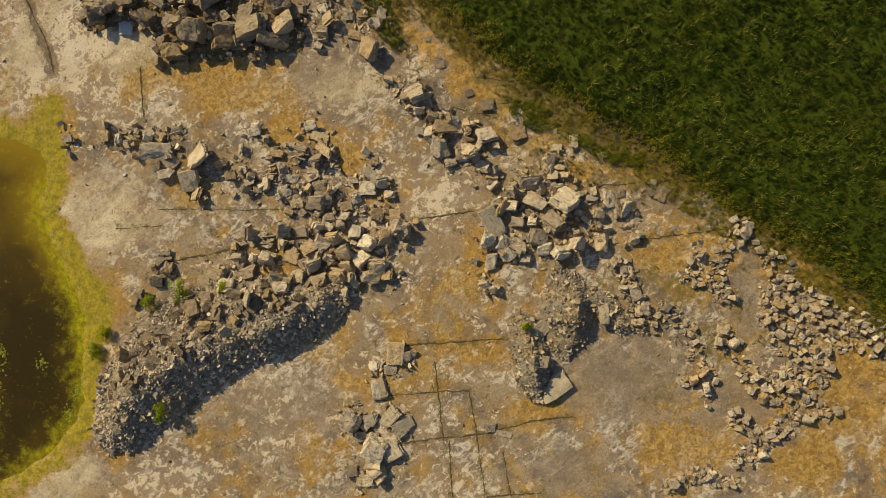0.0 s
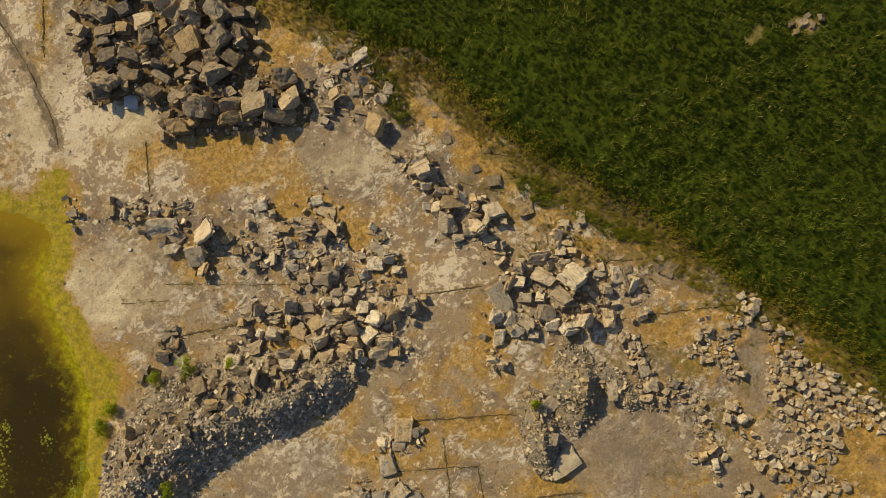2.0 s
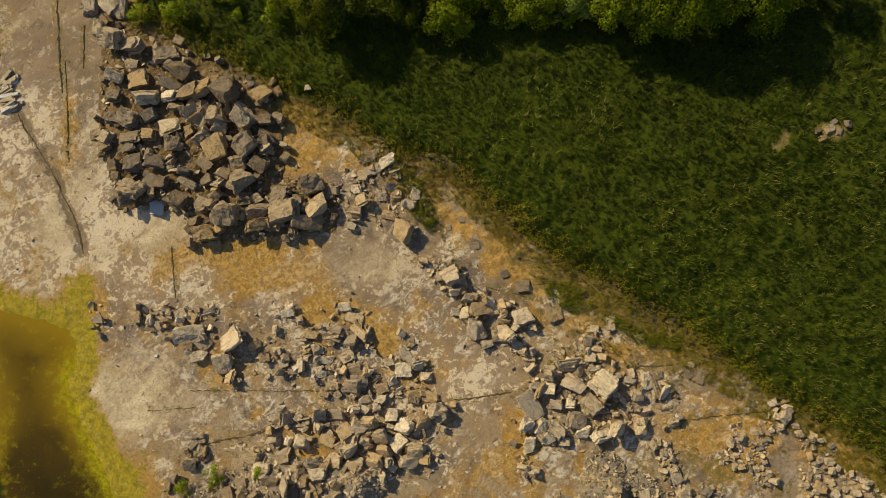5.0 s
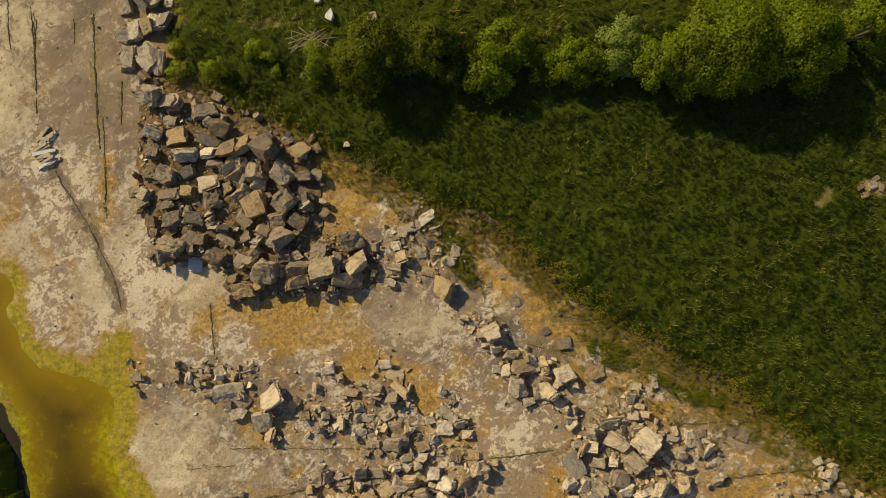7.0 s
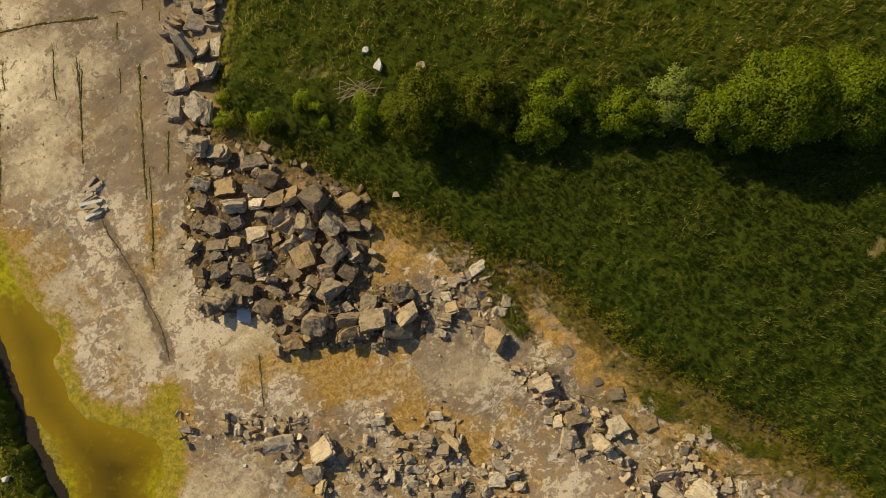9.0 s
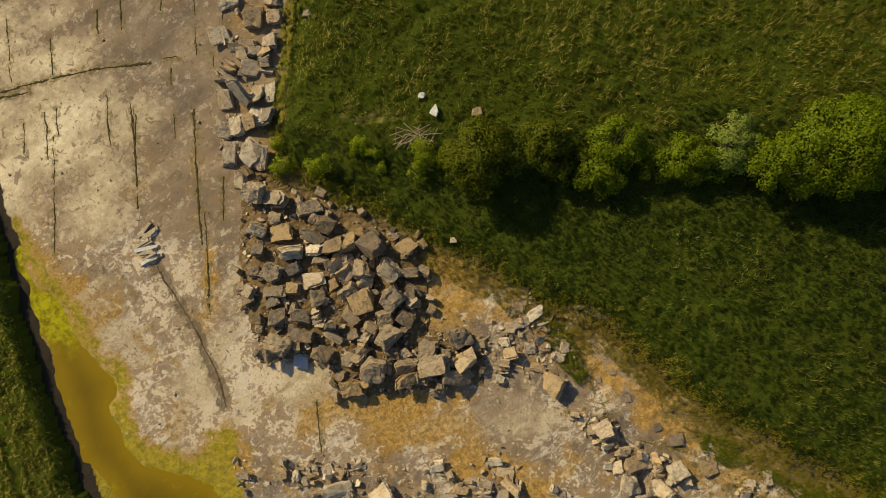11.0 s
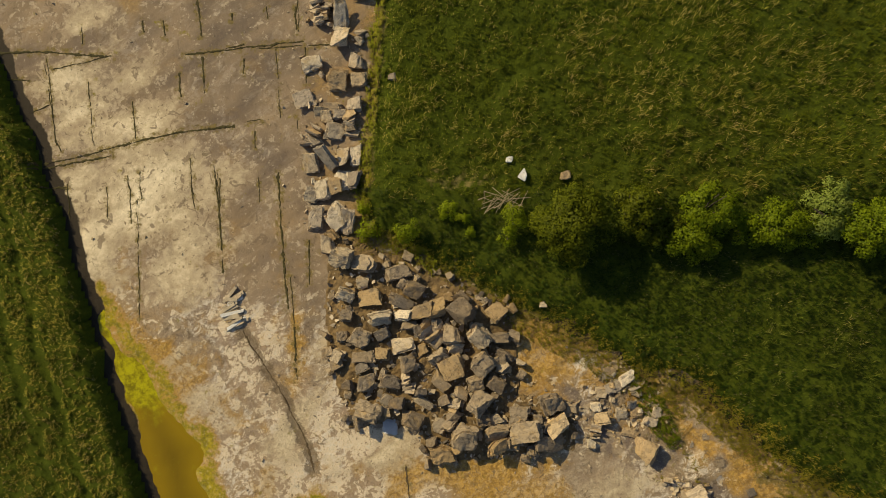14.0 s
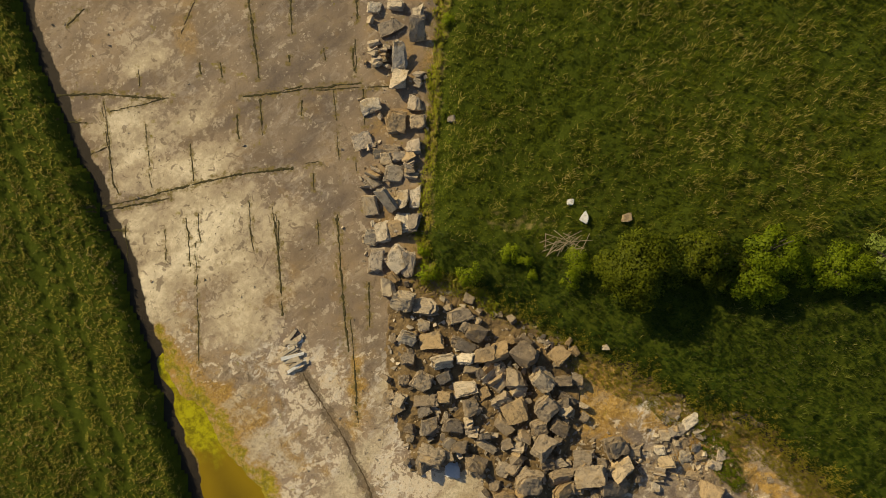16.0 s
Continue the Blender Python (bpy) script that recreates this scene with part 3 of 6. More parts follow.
JOINTS_C = [
    (0.14, [(-39.3, 43.65), (-38.33, 45.99)]),
    (0.11, [(-21.44, 1.32), (-18.21, 1.59)]),
    (0.25, [(-17.38, -0.66), (-13.28, 0.26)]),
    (0.18, [(-1.99, 2.44), (1.94, 3.04)]),
    (0.11, [(-3.09, -8.76), (1.9, -8.19)]),
    (0.14, [(-2.64, -11.78), (3.04, -10.9), (5.83, -9.96), (8.61, -9.59)]),
    (0.18, [(-2.11, -5.51), (4.28, -4.91)]),
    (0.14, [(0.75, -11.44), (1.03, -15.04)]),
    (0.11, [(1.9, -8.19), (2.52, -11.35), (3.15, -14.92)]),
    (0.11, [(-0.29, -6.51), (0.39, -11.45)]),
    (0.11, [(4.13, -11.98), (4.74, -14.84)]),
    (0.14, [(3.15, -14.85), (6.65, -14.39)]),
]
JOINTS_D = [
    (0.14, [(-20.17, 11.89), (-19.79, 8.57)]),
    (0.07, [(-18.63, 2.68), (-9.65, 2.83)]),
    # dark mossy ledge step, its shadow drawn in as part of the joint
    (0.25, [(9.27, 4.77), (14.43, 5.31)]),
    (0.11, [(11.78, 1.5), (17.56, 2.35)]),
    (0.14, [(2.81, 9.8), (5.98, 10.03)]),
    (0.14, [(0.32, 9.59), (3.54, 8.92)]),
    (0.11, [(1.7, 11.4), (5.25, 11.08)]),
    (0.18, [(-32.9, 31.59), (-32.54, 28.53), (-32.34, 25.87)]),
    (0.14, [(-27.7, 24.1), (-27.35, 19.59)]),
    (0.12, [(-44.63, 39.15), (-44.17, 35.95), (-43.96, 33.77), (-43.81, 33.11)]),
    (0.09, [(-42.22, 41.29), (-42.1, 40.07)]),
    (0.11, [(-38.56, 36.04), (-38.41, 34.73), (-38.26, 33.43)]),
]
JOINTS_E = [
    (0.18, [(-37.95, 41.6), (-37.9, 40.72)]),
    (0.21, [(-36.52, 41.56), (-36.35, 40.46)]),
    (0.19, [(-31.81, 41.92), (-31.8, 41.42)]),
    (0.16, [(-29.42, 42.33), (-29.35, 41.46)]),
    (0.18, [(-35.37, 37.92), (-35.24, 36.18)]),
    (0.16, [(-30.96, 38.78), (-30.95, 37.7)]),
    (0.16, [(-26.77, 39.43), (-26.7, 38.34), (-26.63, 36.95)]),
    (0.16, [(-27.47, 42.27), (-27.42, 40.64)]),
    (0.14, [(-30.12, 33.81), (-30.11, 32.63)]),
    (0.11, [(-34.53, 32.07), (-34.39, 30.15), (-34.16, 28.65)]),
    (0.14, [(-38.87, 30.97), (-38.63, 30), (-38.48, 27.65)]),
    (0.10, [(-38, 31.27), (-37.85, 29.34)]),
]
JOINTS_F = [
    (0.09, [(-40.28, 30.24), (-40.13, 28.1)]),
    (0.15, [(-43.03, 30.5), (-42.8, 28.13)]),
    (0.09, [(-29.88, 30.71), (-29.76, 29.01)]),
    (0.16, [(-27.33, 34.81), (-27.29, 33.85)]),
    (0.15, [(-32.68, 31.29), (-32.55, 29.05), (-32.49, 27.57)]),
    (0.18, [(-47.46, 37.68), (-46.56, 37.76), (-45.77, 37.57)]),
    (0.12, [(-44.57, 30.2), (-42.92, 30.28)]),
    (0.18, [(-34.12, 34), (-31.95, 34.21)]),
    (0.16, [(-30.66, 34.46), (-29.75, 34.55)]),
    (0.20, [(-32.22, 39.47), (-30.92, 39.76)]),
]
JOINTS = JOINTS_A + JOINTS_B + JOINTS_C + JOINTS_D + JOINTS_E + JOINTS_F


def spaced(low, high, pitch, reach):
    """Even steps from low to high, then ever longer ones out to reach on both sides."""
    far, s = [], pitch
    while sum(far) < reach:
        far.append(s)
        s *= 1.5
    out = np.cumsum(far)
    return np.concatenate([low - out[::-1], np.arange(low, high, pitch), high + out])


MOSSY = [(-3.6, 14.5, 0.6, 1.7, 35, 0.95), (6.3, 8.9, 2.0, 0.9, -35, 0.6), (9.6, 7.0, 1.8, 0.9, -30, 0.6), (12.5, -1.0, 1.6, 1.0, 0, 0.55), (14.8, -1.6, 1.8, 1.3, 20, 0.6), (16.5, -4.5, 1.0, 2.0, 30, 0.55), (13.6, -8.0, 1.6, 1.8, 0, 0.4), (10.2, -1.5, 1.0, 1.2, 0, 0.5), (8.0, 2.2, 2.0, 0.5, 0, 0.5), (4.6, 7.4, 2.4, 0.6, -30, 0.5), (18.2, -2.4, 1.0, 1.0, 0, 0.5)]


def build_ground():
    gx, gy = spaced(-54, 31, 0.2, 1500), spaced(-19, 49, 0.2, 1500)
    x, y = np.meshgrid(gx, gy)
    parts = zones(x, y)
    e, w, p = parts
    z = floor_height(x, y, parts)
    z = z - 0.10 * step(0.0, 0.4, np.maximum(e, w))
    nx, ny = len(gx), len(gy)
    ids = np.arange(nx * ny).reshape(ny, nx)
    faces = np.stack([ids[:-1, :-1], ids[:-1, 1:], ids[1:, 1:], ids[1:, :-1]], -1).reshape(-1, 4)
    mesh = raw_mesh("ground", np.stack([x, y, z], -1).reshape(-1, 3), faces)
    give(mesh, "pale", 0.04 + 0.35 * step(0.5, 1.3, to_line(*wobble(x, y), GULLY)[0]) * step(2.4, 1.3, to_line(x, y, GULLY)[0]) + blobs(x, y, PALE_SOUTH + PALE_SHORE + PALE_NORTH) * 0.58 - 0.5 * step(-3, 0, e))
    give(mesh, "ochre", 0.02 + 0.12 * step(24, 16, y + 0.3 * x + 8) + blobs(x, y, OCHRE_SOUTH + OCHRE_EDGE + OCHRE_NORTH) * 1.05 + 0.16 * step(-7.0, -1.0, p) + 0.3 * step(24, 30, y) * step(-3.2, -1.0, e) + 0.34 * step(-3.4, -1.6, e) * step(22, 17, y))
    give(mesh, "grey", blobs(x, y, GREY))
    give(mesh, "plain", blobs(x, y, PLAIN))
    give(mesh, "calm", step(21.0, 27.0, y + 0.25 * x + 9.0) * step(-20.5, -24.0, x))
    give(mesh, "algae", step(-1.7, -0.35, p) * (0.80 + 0.45 * step(10, 2, y)) * (1 - step(0.3, 1.2, w)) * (1 - 0.5 * step(-11.5, -13.0, y)) * (0.75 + 0.35 * step(16, 4, y)) + blobs(x, y, [(-26.2, 8.6, 1.1, 1.3, 0, 1.0), (-25.6, 5.5, 0.8, 1.3, 0, 0.8), (-22.6, -3.2, 1.2, 1.4, 0, 0.9)]))
    beside = np.full(x.shape, 9.0)
    for width, line in JOINTS:
        lx, ly = [q[0] for q in line], [q[1] for q in line]
        c = np.searchsorted(gx, [min(lx) - 1, max(lx) + 1])
        r = np.searchsorted(gy, [min(ly) - 1, max(ly) + 1])
        win = (slice(*r), slice(*c))
        beside[win] = np.minimum(beside[win], to_line(x[win], y[win], line)[0] - width)
    give(mesh, "moss", 0.42 * step(0.34, 0.0, beside) + 0.72 * step(-1.8 - 1.0 * step(-6, 2, x), -0.1, e) * (0.35 + 0.65 * fractal(x, y, 2.5, 61)) + 0.2 * step(-1.0, 0.5, w) + blobs(x, y, MOSSY))
    # west term: bank foot's soil and shadow in one dark tone; east: under the turf
    give(mesh, "shaded_soil", 1.4 * step(-1.15, -0.7, w) + 0.6 * step(0.0, 0.4, e))
    give(mesh, "cream", np.sqrt(blobs(x, y, CREAM)))
    d, _ = to_line(*wobble(x, y), GULLY)
    give(mesh, "gully", 0.80 * step(0.62, 0.08, d))
    smooth(mesh)
    mesh.materials.append(BEDROCK)
    ob = new("ground", mesh)
    return tagged(ob, "bare weathered dolomite quarry floor with pale crust and ochre stains", "ground", kind="structure")


def build_field(name, which, label, bare_spots):
    """A sheet of turf over one field, with an uneven rim that hangs down to the rock."""
    if which == "east":
        gx, gy = spaced(-26, 31, 0.24, 150), spaced(-8, 49, 0.24, 120)
    else:
        gx, gy = spaced(-56, -28, 0.24, 150), spaced(-12, 49, 0.24, 120)
    x, y = np.meshgrid(gx, gy)
    parts = zones(x, y)
    mine = parts[0] if which == "east" else parts[1]
    z = np.where(mine > 0, field_height(x, y, parts), floor_height(x, y, parts) - 0.12)
    nx, ny = len(gx), len(gy)
    ids = np.arange(nx * ny).reshape(ny, nx)
    quads = np.stack([ids[:-1, :-1], ids[:-1, 1:], ids[1:, 1:], ids[1:, :-1]], -1).reshape(-1, 4)
    kept = (mine.ravel()[quads] > 0).any(1)
    quads = quads[kept]
    used, flat = np.unique(quads, return_inverse=True)
    places = np.stack([x, y, z], -1).reshape(-1, 3)[used]
    mesh = raw_mesh(name, places, flat.reshape(-1, 4))
    give(mesh, "bare", blobs(places[:, 0], places[:, 1], bare_spots) + 0.62 * step(1.3, 0.0, mine.ravel()[used]) * (which == "east"))
    smooth(mesh)
    mesh.materials.append(TURF)
    return tagged(new(name, mesh), label, "field", kind="structure")


BARE_EAST = [(21.2, 19.5, 1.3, 0.6, 0, 0.8), (18.3, 18.9, 1.0, 0.5, 40, 0.62), (-16.5, 30.2, 2.2, 0.7, 0, 0.5), (-0.6, 13.2, 2.6, 0.6, -35, 1.0), (2.5, 11.2, 1.6, 0.6, -30, 0.7)]
build_ground()
build_field("field_east", "east", "dark green rough meadow turf above the quarry edge", BARE_EAST)
build_field("field_west", "west", "mown green ley turf behind a low dark bank", [(-36, 4, 0.1, 0.1, 0, 0.0)])


def build_water():
    gx, gy = np.arange(-46, -18, 0.3), np.arange(-24, 30, 0.3)
    x, y = np.meshgrid(gx, gy)
    p = inside(*wobble(x, y), POND)
    ids = np.arange(x.size).reshape(x.shape)
    quads = np.stack([ids[:-1, :-1], ids[:-1, 1:], ids[1:, 1:], ids[1:, :-1]], -1).reshape(-1, 4)
    quads = quads[(p.ravel()[quads] > -0.3).any(1)]
    used, flat = np.unique(quads, return_inverse=True)
    mesh = raw_mesh("water", np.stack([x, y, 0 * x + WATER_LEVEL], -1).reshape(-1, 3)[used], flat.reshape(-1, 4))
    d = p.ravel()[used]
    wx, wy = x.ravel()[used], y.ravel()[used]
    give(mesh, "depth", step(-0.3, 3.0, d) * 0.8 + 0.75 * step(2, -6, wy))
    give(mesh, "lime", blobs(wx, wy, [(-38.06, 17.46, 1.0, 1.7, 30, 1.8), (-40.23, 21.4, 0.6, 2.2, 25, 1.5), (-23.5, -4.5, 1.2, 3.0, 20, 0.35)]) + 0.42 * step(3.6, 0.2, d) * step(8, 3, wy) + 0.45 * step(1.5, -0.3, d) * (0.35 + 0.65 * step(8, 3, wy)))
    mesh.materials.append(WATER)
    return tagged(new("pond_water", mesh), "shallow olive brown turbid pond water with algae", "water", kind="structure")


build_water()


# ---- stone shapes ----
def finish(bm, name, material):
    mesh = bpy.data.meshes.new(name)
    bm.to_mesh(mesh)
    bm.free()
    mesh.materials.append(material)
    return mesh


def part(name, bm, material, parent, label=""):
    ob = new(name, finish(bm, name, material))
    ob.parent = parent
    return tagged(ob, label)


def cut_body(bm, rng, cuts, depth, way=None):
    """Cut random corners and edges off a closed body, or its end that way."""
    for _ in range(cuts):
        d = way or Vector((rng.gauss(0, 1), rng.gauss(0, 1), rng.gauss(0, 0.75))).normalized()
        far = max(v.co.dot(d) for v in bm.verts)
        res = bmesh.ops.bisect_plane(bm, geom=bm.verts[:] + bm.edges[:] + bm.faces[:], plane_co=d * far * rng.uniform(*depth), plane_no=d, clear_outer=True)
        edges = [g for g in res["geom_cut"] if isinstance(g, bmesh.types.BMEdge)]
        bmesh.ops.holes_fill(bm, edges=edges)


def unit_box(bm):
    """Bring the body to x, y from -0.5 to 0.5 and z from 0 to 1."""
    lo = [min(v.co[i] for v in bm.verts) for i in range(3)]
    hi = [max(v.co[i] for v in bm.verts) for i in range(3)]
    for v in bm.verts:
        v.co = Vector(((v.co.x - lo[0]) / (hi[0] - lo[0]) - 0.5, (v.co.y - lo[1]) / (hi[1] - lo[1]) - 0.5, (v.co.z - lo[2]) / (hi[2] - lo[2])))


def roughen(bm, seed, fine, rough):
    """Break long edges up and shift the corners a little."""
    bmesh.ops.triangulate(bm, faces=bm.faces[:])
    for _ in range(3):
        long = [e for e in bm.edges if e.calc_length() > fine]
        if long:
            bmesh.ops.subdivide_edges(bm, edges=long, cuts=1)
            bmesh.ops.triangulate(bm, faces=bm.faces[:])
    at = Vector((seed * 3.1, seed * 1.7, 0))
    for v in bm.verts:
        chip = max(0.0, noise.noise(v.co * 2.1 + at) - 0.1)
        v.co *= 1 - 0.3 * chip
        v.co += rough * noise.noise_vector(v.co * 2.6 + at) + 1.1 * rough * noise.noise_vector(v.co * 6.0 + at)
    unit_box(bm)
    bmesh.ops.recalc_face_normals(bm, faces=bm.faces[:])


def wedge_shape(seed, cuts=4, depth=(0.66, 0.94), rough=0.05, fine=0.22):
    """A crisp broken stone bounded by flat cleavage faces."""
    rng = random.Random(seed)
    bm = bmesh.new()
    bmesh.ops.create_cube(bm, size=1.0)
    for v in bm.verts:
        v.co += Vector((rng.uniform(-0.22, 0.22), rng.uniform(-0.22, 0.22), rng.uniform(-0.14, 0.14)))
    cut_body(bm, rng, cuts, depth)
    roughen(bm, seed, fine, rough)
    return finish(bm, "stone_block", BLOCK)


def layered_shape(seed, beds=(2, 4), ledge=0.16, cuts=2, rough=0.065, fine=0.17):
    """A quarried block of several beds: each bed has its own outline, so ledges show along the sides."""
    rng = random.Random(seed)
    bm = bmesh.new()
    foot = [Vector((i * rng.uniform(0.36, 0.54), k * rng.uniform(0.36, 0.54), 0)) for i, k in ((-1, -1), (1, -1), (1, 1), (-1, 1))]
    if rng.random() < 0.6:
        # one corner broken off
        k = rng.randrange(4)
        a, b, c = foot[k - 1], foot[k], foot[(k + 1) % 4]
        foot[k:k + 1] = [b.lerp(a, rng.uniform(0.15, 0.5)), b.lerp(c, rng.uniform(0.15, 0.5))]
    sides = len(foot)
    count = rng.randint(*beds)
    levels = [0.0]
    for _ in range(count):
        levels.append(levels[-1] + rng.uniform(0.5, 1.5))
    rings = []
    for k in range(count):
        grow = 1.04 - 0.16 * k / count + rng.uniform(-ledge, 0.4 * ledge)
        drift = Vector((rng.gauss(0, 0.03), rng.gauss(0, 0.03), 0))
        outline = [p * (grow + rng.uniform(-0.05, 0.05)) + drift for p in foot]
        for z in (levels[k], levels[k + 1]):
            rings.append([bm.verts.new(p + Vector((rng.gauss(0, 0.015), rng.gauss(0, 0.015), z / levels[-1]))) for p in outline])
    for a, b in zip(rings, rings[1:]):
        for k in range(sides):
            bm.faces.new((a[k], a[(k + 1) % sides], b[(k + 1) % sides], b[k]))
    bm.faces.new(rings[0][::-1])
    bm.faces.new(rings[-1])
    for v in bm.verts:
        v.co.z -= 0.5
    cut_body(bm, rng, cuts, (0.78, 0.97))
    if rng.random() < 0.6:
        # the top has sheared off at a slant
        d = Vector((rng.gauss(0, 0.35), rng.gauss(0, 0.35), 1)).normalized()
        cut_body(bm, rng, 1, (0.5, 0.85), d)
    roughen(bm, seed, fine, rough)
    return finish(bm, "stone_block", BLOCK)


def plate_shape(seed):
    """One plate of a block that has split along its bedding."""
    rng = random.Random(seed)
    bm = bmesh.new()
    bmesh.ops.create_cube(bm, size=1.0)
    for v in bm.verts:
        v.co += Vector((rng.uniform(-0.2, 0.2), rng.uniform(-0.2, 0.2), rng.uniform(-0.1, 0.1)))
    cut_body(bm, rng, 5, (0.6, 0.92))
    bmesh.ops.triangulate(bm, faces=bm.faces[:])
    unit_box(bm)
    bmesh.ops.recalc_face_normals(bm, faces=bm.faces[:])
    return finish(bm, "plate", BLOCK)


BLOCKS = [layered_shape(100 + k) for k in range(30)]
WEDGES = [wedge_shape(500 + k) for k in range(24)]
SLABS = [layered_shape(200 + k, beds=(1, 3), ledge=0.14, cuts=2, rough=0.05, fine=0.2) for k in range(16)]
PLATES = [plate_shape(300 + k) for k in range(8)]
COBBLES = [wedge_shape(400 + k, cuts=4, depth=(0.66, 0.94), rough=0.05, fine=0.45) for k in range(14)]


def rest(ob, base, sink):
    """Lower or lift a stone until its lowest corner lies that far below its support."""
    co = np.empty(len(ob.data.vertices) * 3, np.float32)
    ob.data.vertices.foreach_get("co", co)
    m = np.array(ob.matrix_basis)
    low = (co.reshape(-1, 3) @ m[2, :3]).min() + m[2, 3]
    ob.location.z += base - sink - low


# crest lines: x, y, reach of the long side, reach of the steep side, height
RIDGE = [
    (-20.37, -11.71, 2.23, 1.62, 1.2), (-19.62, -9.54, 2.88, 3.17, 1.9), (-17.21, -7.42, 3.78, 2.81, 2), (-13.52, -5.71, 4.32, 2.16, 1.9), (-10.04, -4.2, 3.06, 2.09, 1.8), (-7.67, -2.92, 1.8, 1.87, 1.5),
    (-6.77, -1.97, 1.08, 1.3, 0.8),
]
MOUND = [
    (8.25, -4.5, 1.8, 1.0, 0.7), (8.35, -3.6, 2.6, 1.2, 1.5), (8.2, -2.4, 2.6, 1.3, 1.4), (7.9, -1.4, 1.6, 1.0, 0.6),
]
MOUND_TAIL = [
    (9.2, -2.2, 0.9, 0.9, 0.5), (10.4, -3.0, 1.0, 1.0, 0.6), (11.3, -3.6, 0.8, 0.8, 0.4),
]
SPUR = [
    (6.3, -8.0, 1.0, 0.7, 0.5), (5.95, -6.96, 1.5, 0.95, 1.3), (5.75, -5.42, 1.5, 0.95, 1.4), (5.3, -3.9, 1.1, 0.9, 0.8),
]
PILE_OUTLINE = [
    (-25.46, 26.76), (-25.21, 23.95), (-25.29, 19.11), (-24.48, 16.54), (-23.87, 14.34), (-19.78, 14.37),
    (-18.63, 12.2), (-14.24, 12.42), (-9.52, 13), (-9.17, 15.51), (-12.81, 16.58), (-13.03, 20.22),
    (-13.6, 22.42), (-16.57, 23.9), (-19.57, 25.03), (-21.84, 25.61), (-23.37, 26.74),
]


def heap_height(x, y):
    """Height of the spoil heaps above the floor. Each crest has a long side and a steep one on its right hand."""
    h = np.zeros(np.shape(x))
    for line, uneven in ((RIDGE, 0.45), (MOUND, 0.3), (MOUND_TAIL, 0.3), (SPUR, 0.3)):
        d, s = to_line(x, y, line)
        n = np.arange(len(line))
        k = np.clip(s.astype(int), 0, len(line) - 2)
        px, py = np.array([r[0] for r in line]), np.array([r[1] for r in line])
        right = (x - px[k]) * (py[k + 1] - py[k]) - (y - py[k]) * (px[k + 1] - px[k]) > 0
        width = np.where(right, np.interp(s, n, [r[3] for r in line]), np.interp(s, n, [r[2] for r in line]))
        top = np.interp(s, n, [r[4] for r in line])
        d = d + 0.7 * (fractal(x, y, 1.8, 83) - 0.5)
        cone = np.clip(1 - d / width, 0, 1)
        h = np.maximum(h, top * np.minimum(cone * 1.12, 0.85 + 0.2 * cone) * (1 - uneven * fractal(x, y, 1.5, 87)))
    return h


def pile_height(x, y):
    d = inside(x + 0.8 * (fractal(x, y, 1.5, 91) - 0.5), y + 0.8 * (fractal(x, y, 1.5, 95) - 0.5), PILE_OUTLINE)
    return 0.42 * step(-0.3, 1.6, d) * (0.55 + 0.7 * fractal(x, y, 1.2, 97))


def build_heap(name, function, box, label, category, material):
    gx, gy = np.arange(box[0], box[2], 0.14), np.arange(box[1], box[3], 0.14)
    x, y = np.meshgrid(gx, gy)
    h = function(x, y)
    z = floor_height(x, y) + np.where(h > 0.03, h + 0.16 * (vnoise(x, y, 0.45, 3) - 0.5) + 0.08 * (vnoise(x, y, 0.15, 4) - 0.5), -0.08)
    ids = np.arange(x.size).reshape(x.shape)
    quads = np.stack([ids[:-1, :-1], ids[:-1, 1:], ids[1:, 1:], ids[1:, :-1]], -1).reshape(-1, 4)
    quads = quads[(h.ravel()[quads] > 0.03).any(1)]
    used, flat = np.unique(quads, return_inverse=True)
    mesh = raw_mesh(name, np.stack([x, y, z], -1).reshape(-1, 3)[used], flat.reshape(-1, 4))
    mesh.materials.append(material)
    return tagged(new(name, mesh), label, category, kind="stuff")


build_heap("spoil_ridge", lambda x, y: np.where(x < 0, heap_height(x, y), 0), (-26, -16, -2, 3), "long grey ridge of crushed stone beside the pond", "spoil heap", BED)
build_heap("gravel_mound", lambda x, y: np.where(x > 0, heap_height(x, y), 0), (3, -12, 17, 2), "low mound of pale gravel on the quarry floor", "gravel heap", BED)
build_heap("pile_bed", pile_height, (-27, 10, -7, 28), "ochre brown rubble bed between the stacked stone blocks", "rubble", OCHREBED)


def surface(x, y):
    """The top of floor, turf and heaps at one place."""
    a, b = np.array([float(x)]), np.array([float(y)])
    return ground_at(x, y) + max(float(heap_height(a, b)[0]), float(pile_height(a, b)[0]))


def split_block(name, x, y, z, length, width, tall, turn, rng):
    """A block that has come apart into leaning plates."""
    root = new(name)
    root.matrix_basis = pose(x, y, z, 0, 0, turn)
    count = rng.randint(4, 6)
    lean = rng.uniform(35, 70) * rng.choice((-1, 1))
    for k in range(count):
        ob = new("plate", rng.choice(PLATES))
        ob.parent = root
        s = (k + 0.5) / count - 0.5
        ob.matrix_basis = pose(rng.uniform(-0.12, 0.12) * length, s * width * 0.9, 0.02 + 0.25 * tall * rng.random(), lean + rng.gauss(0, 16), rng.gauss(0, 14), rng.gauss(0, 24)) @ Matrix.Diagonal((length * rng.uniform(0.6, 1.0), tall * rng.uniform(0.9, 1.4), width * rng.uniform(0.12, 0.2), 1))
    return root


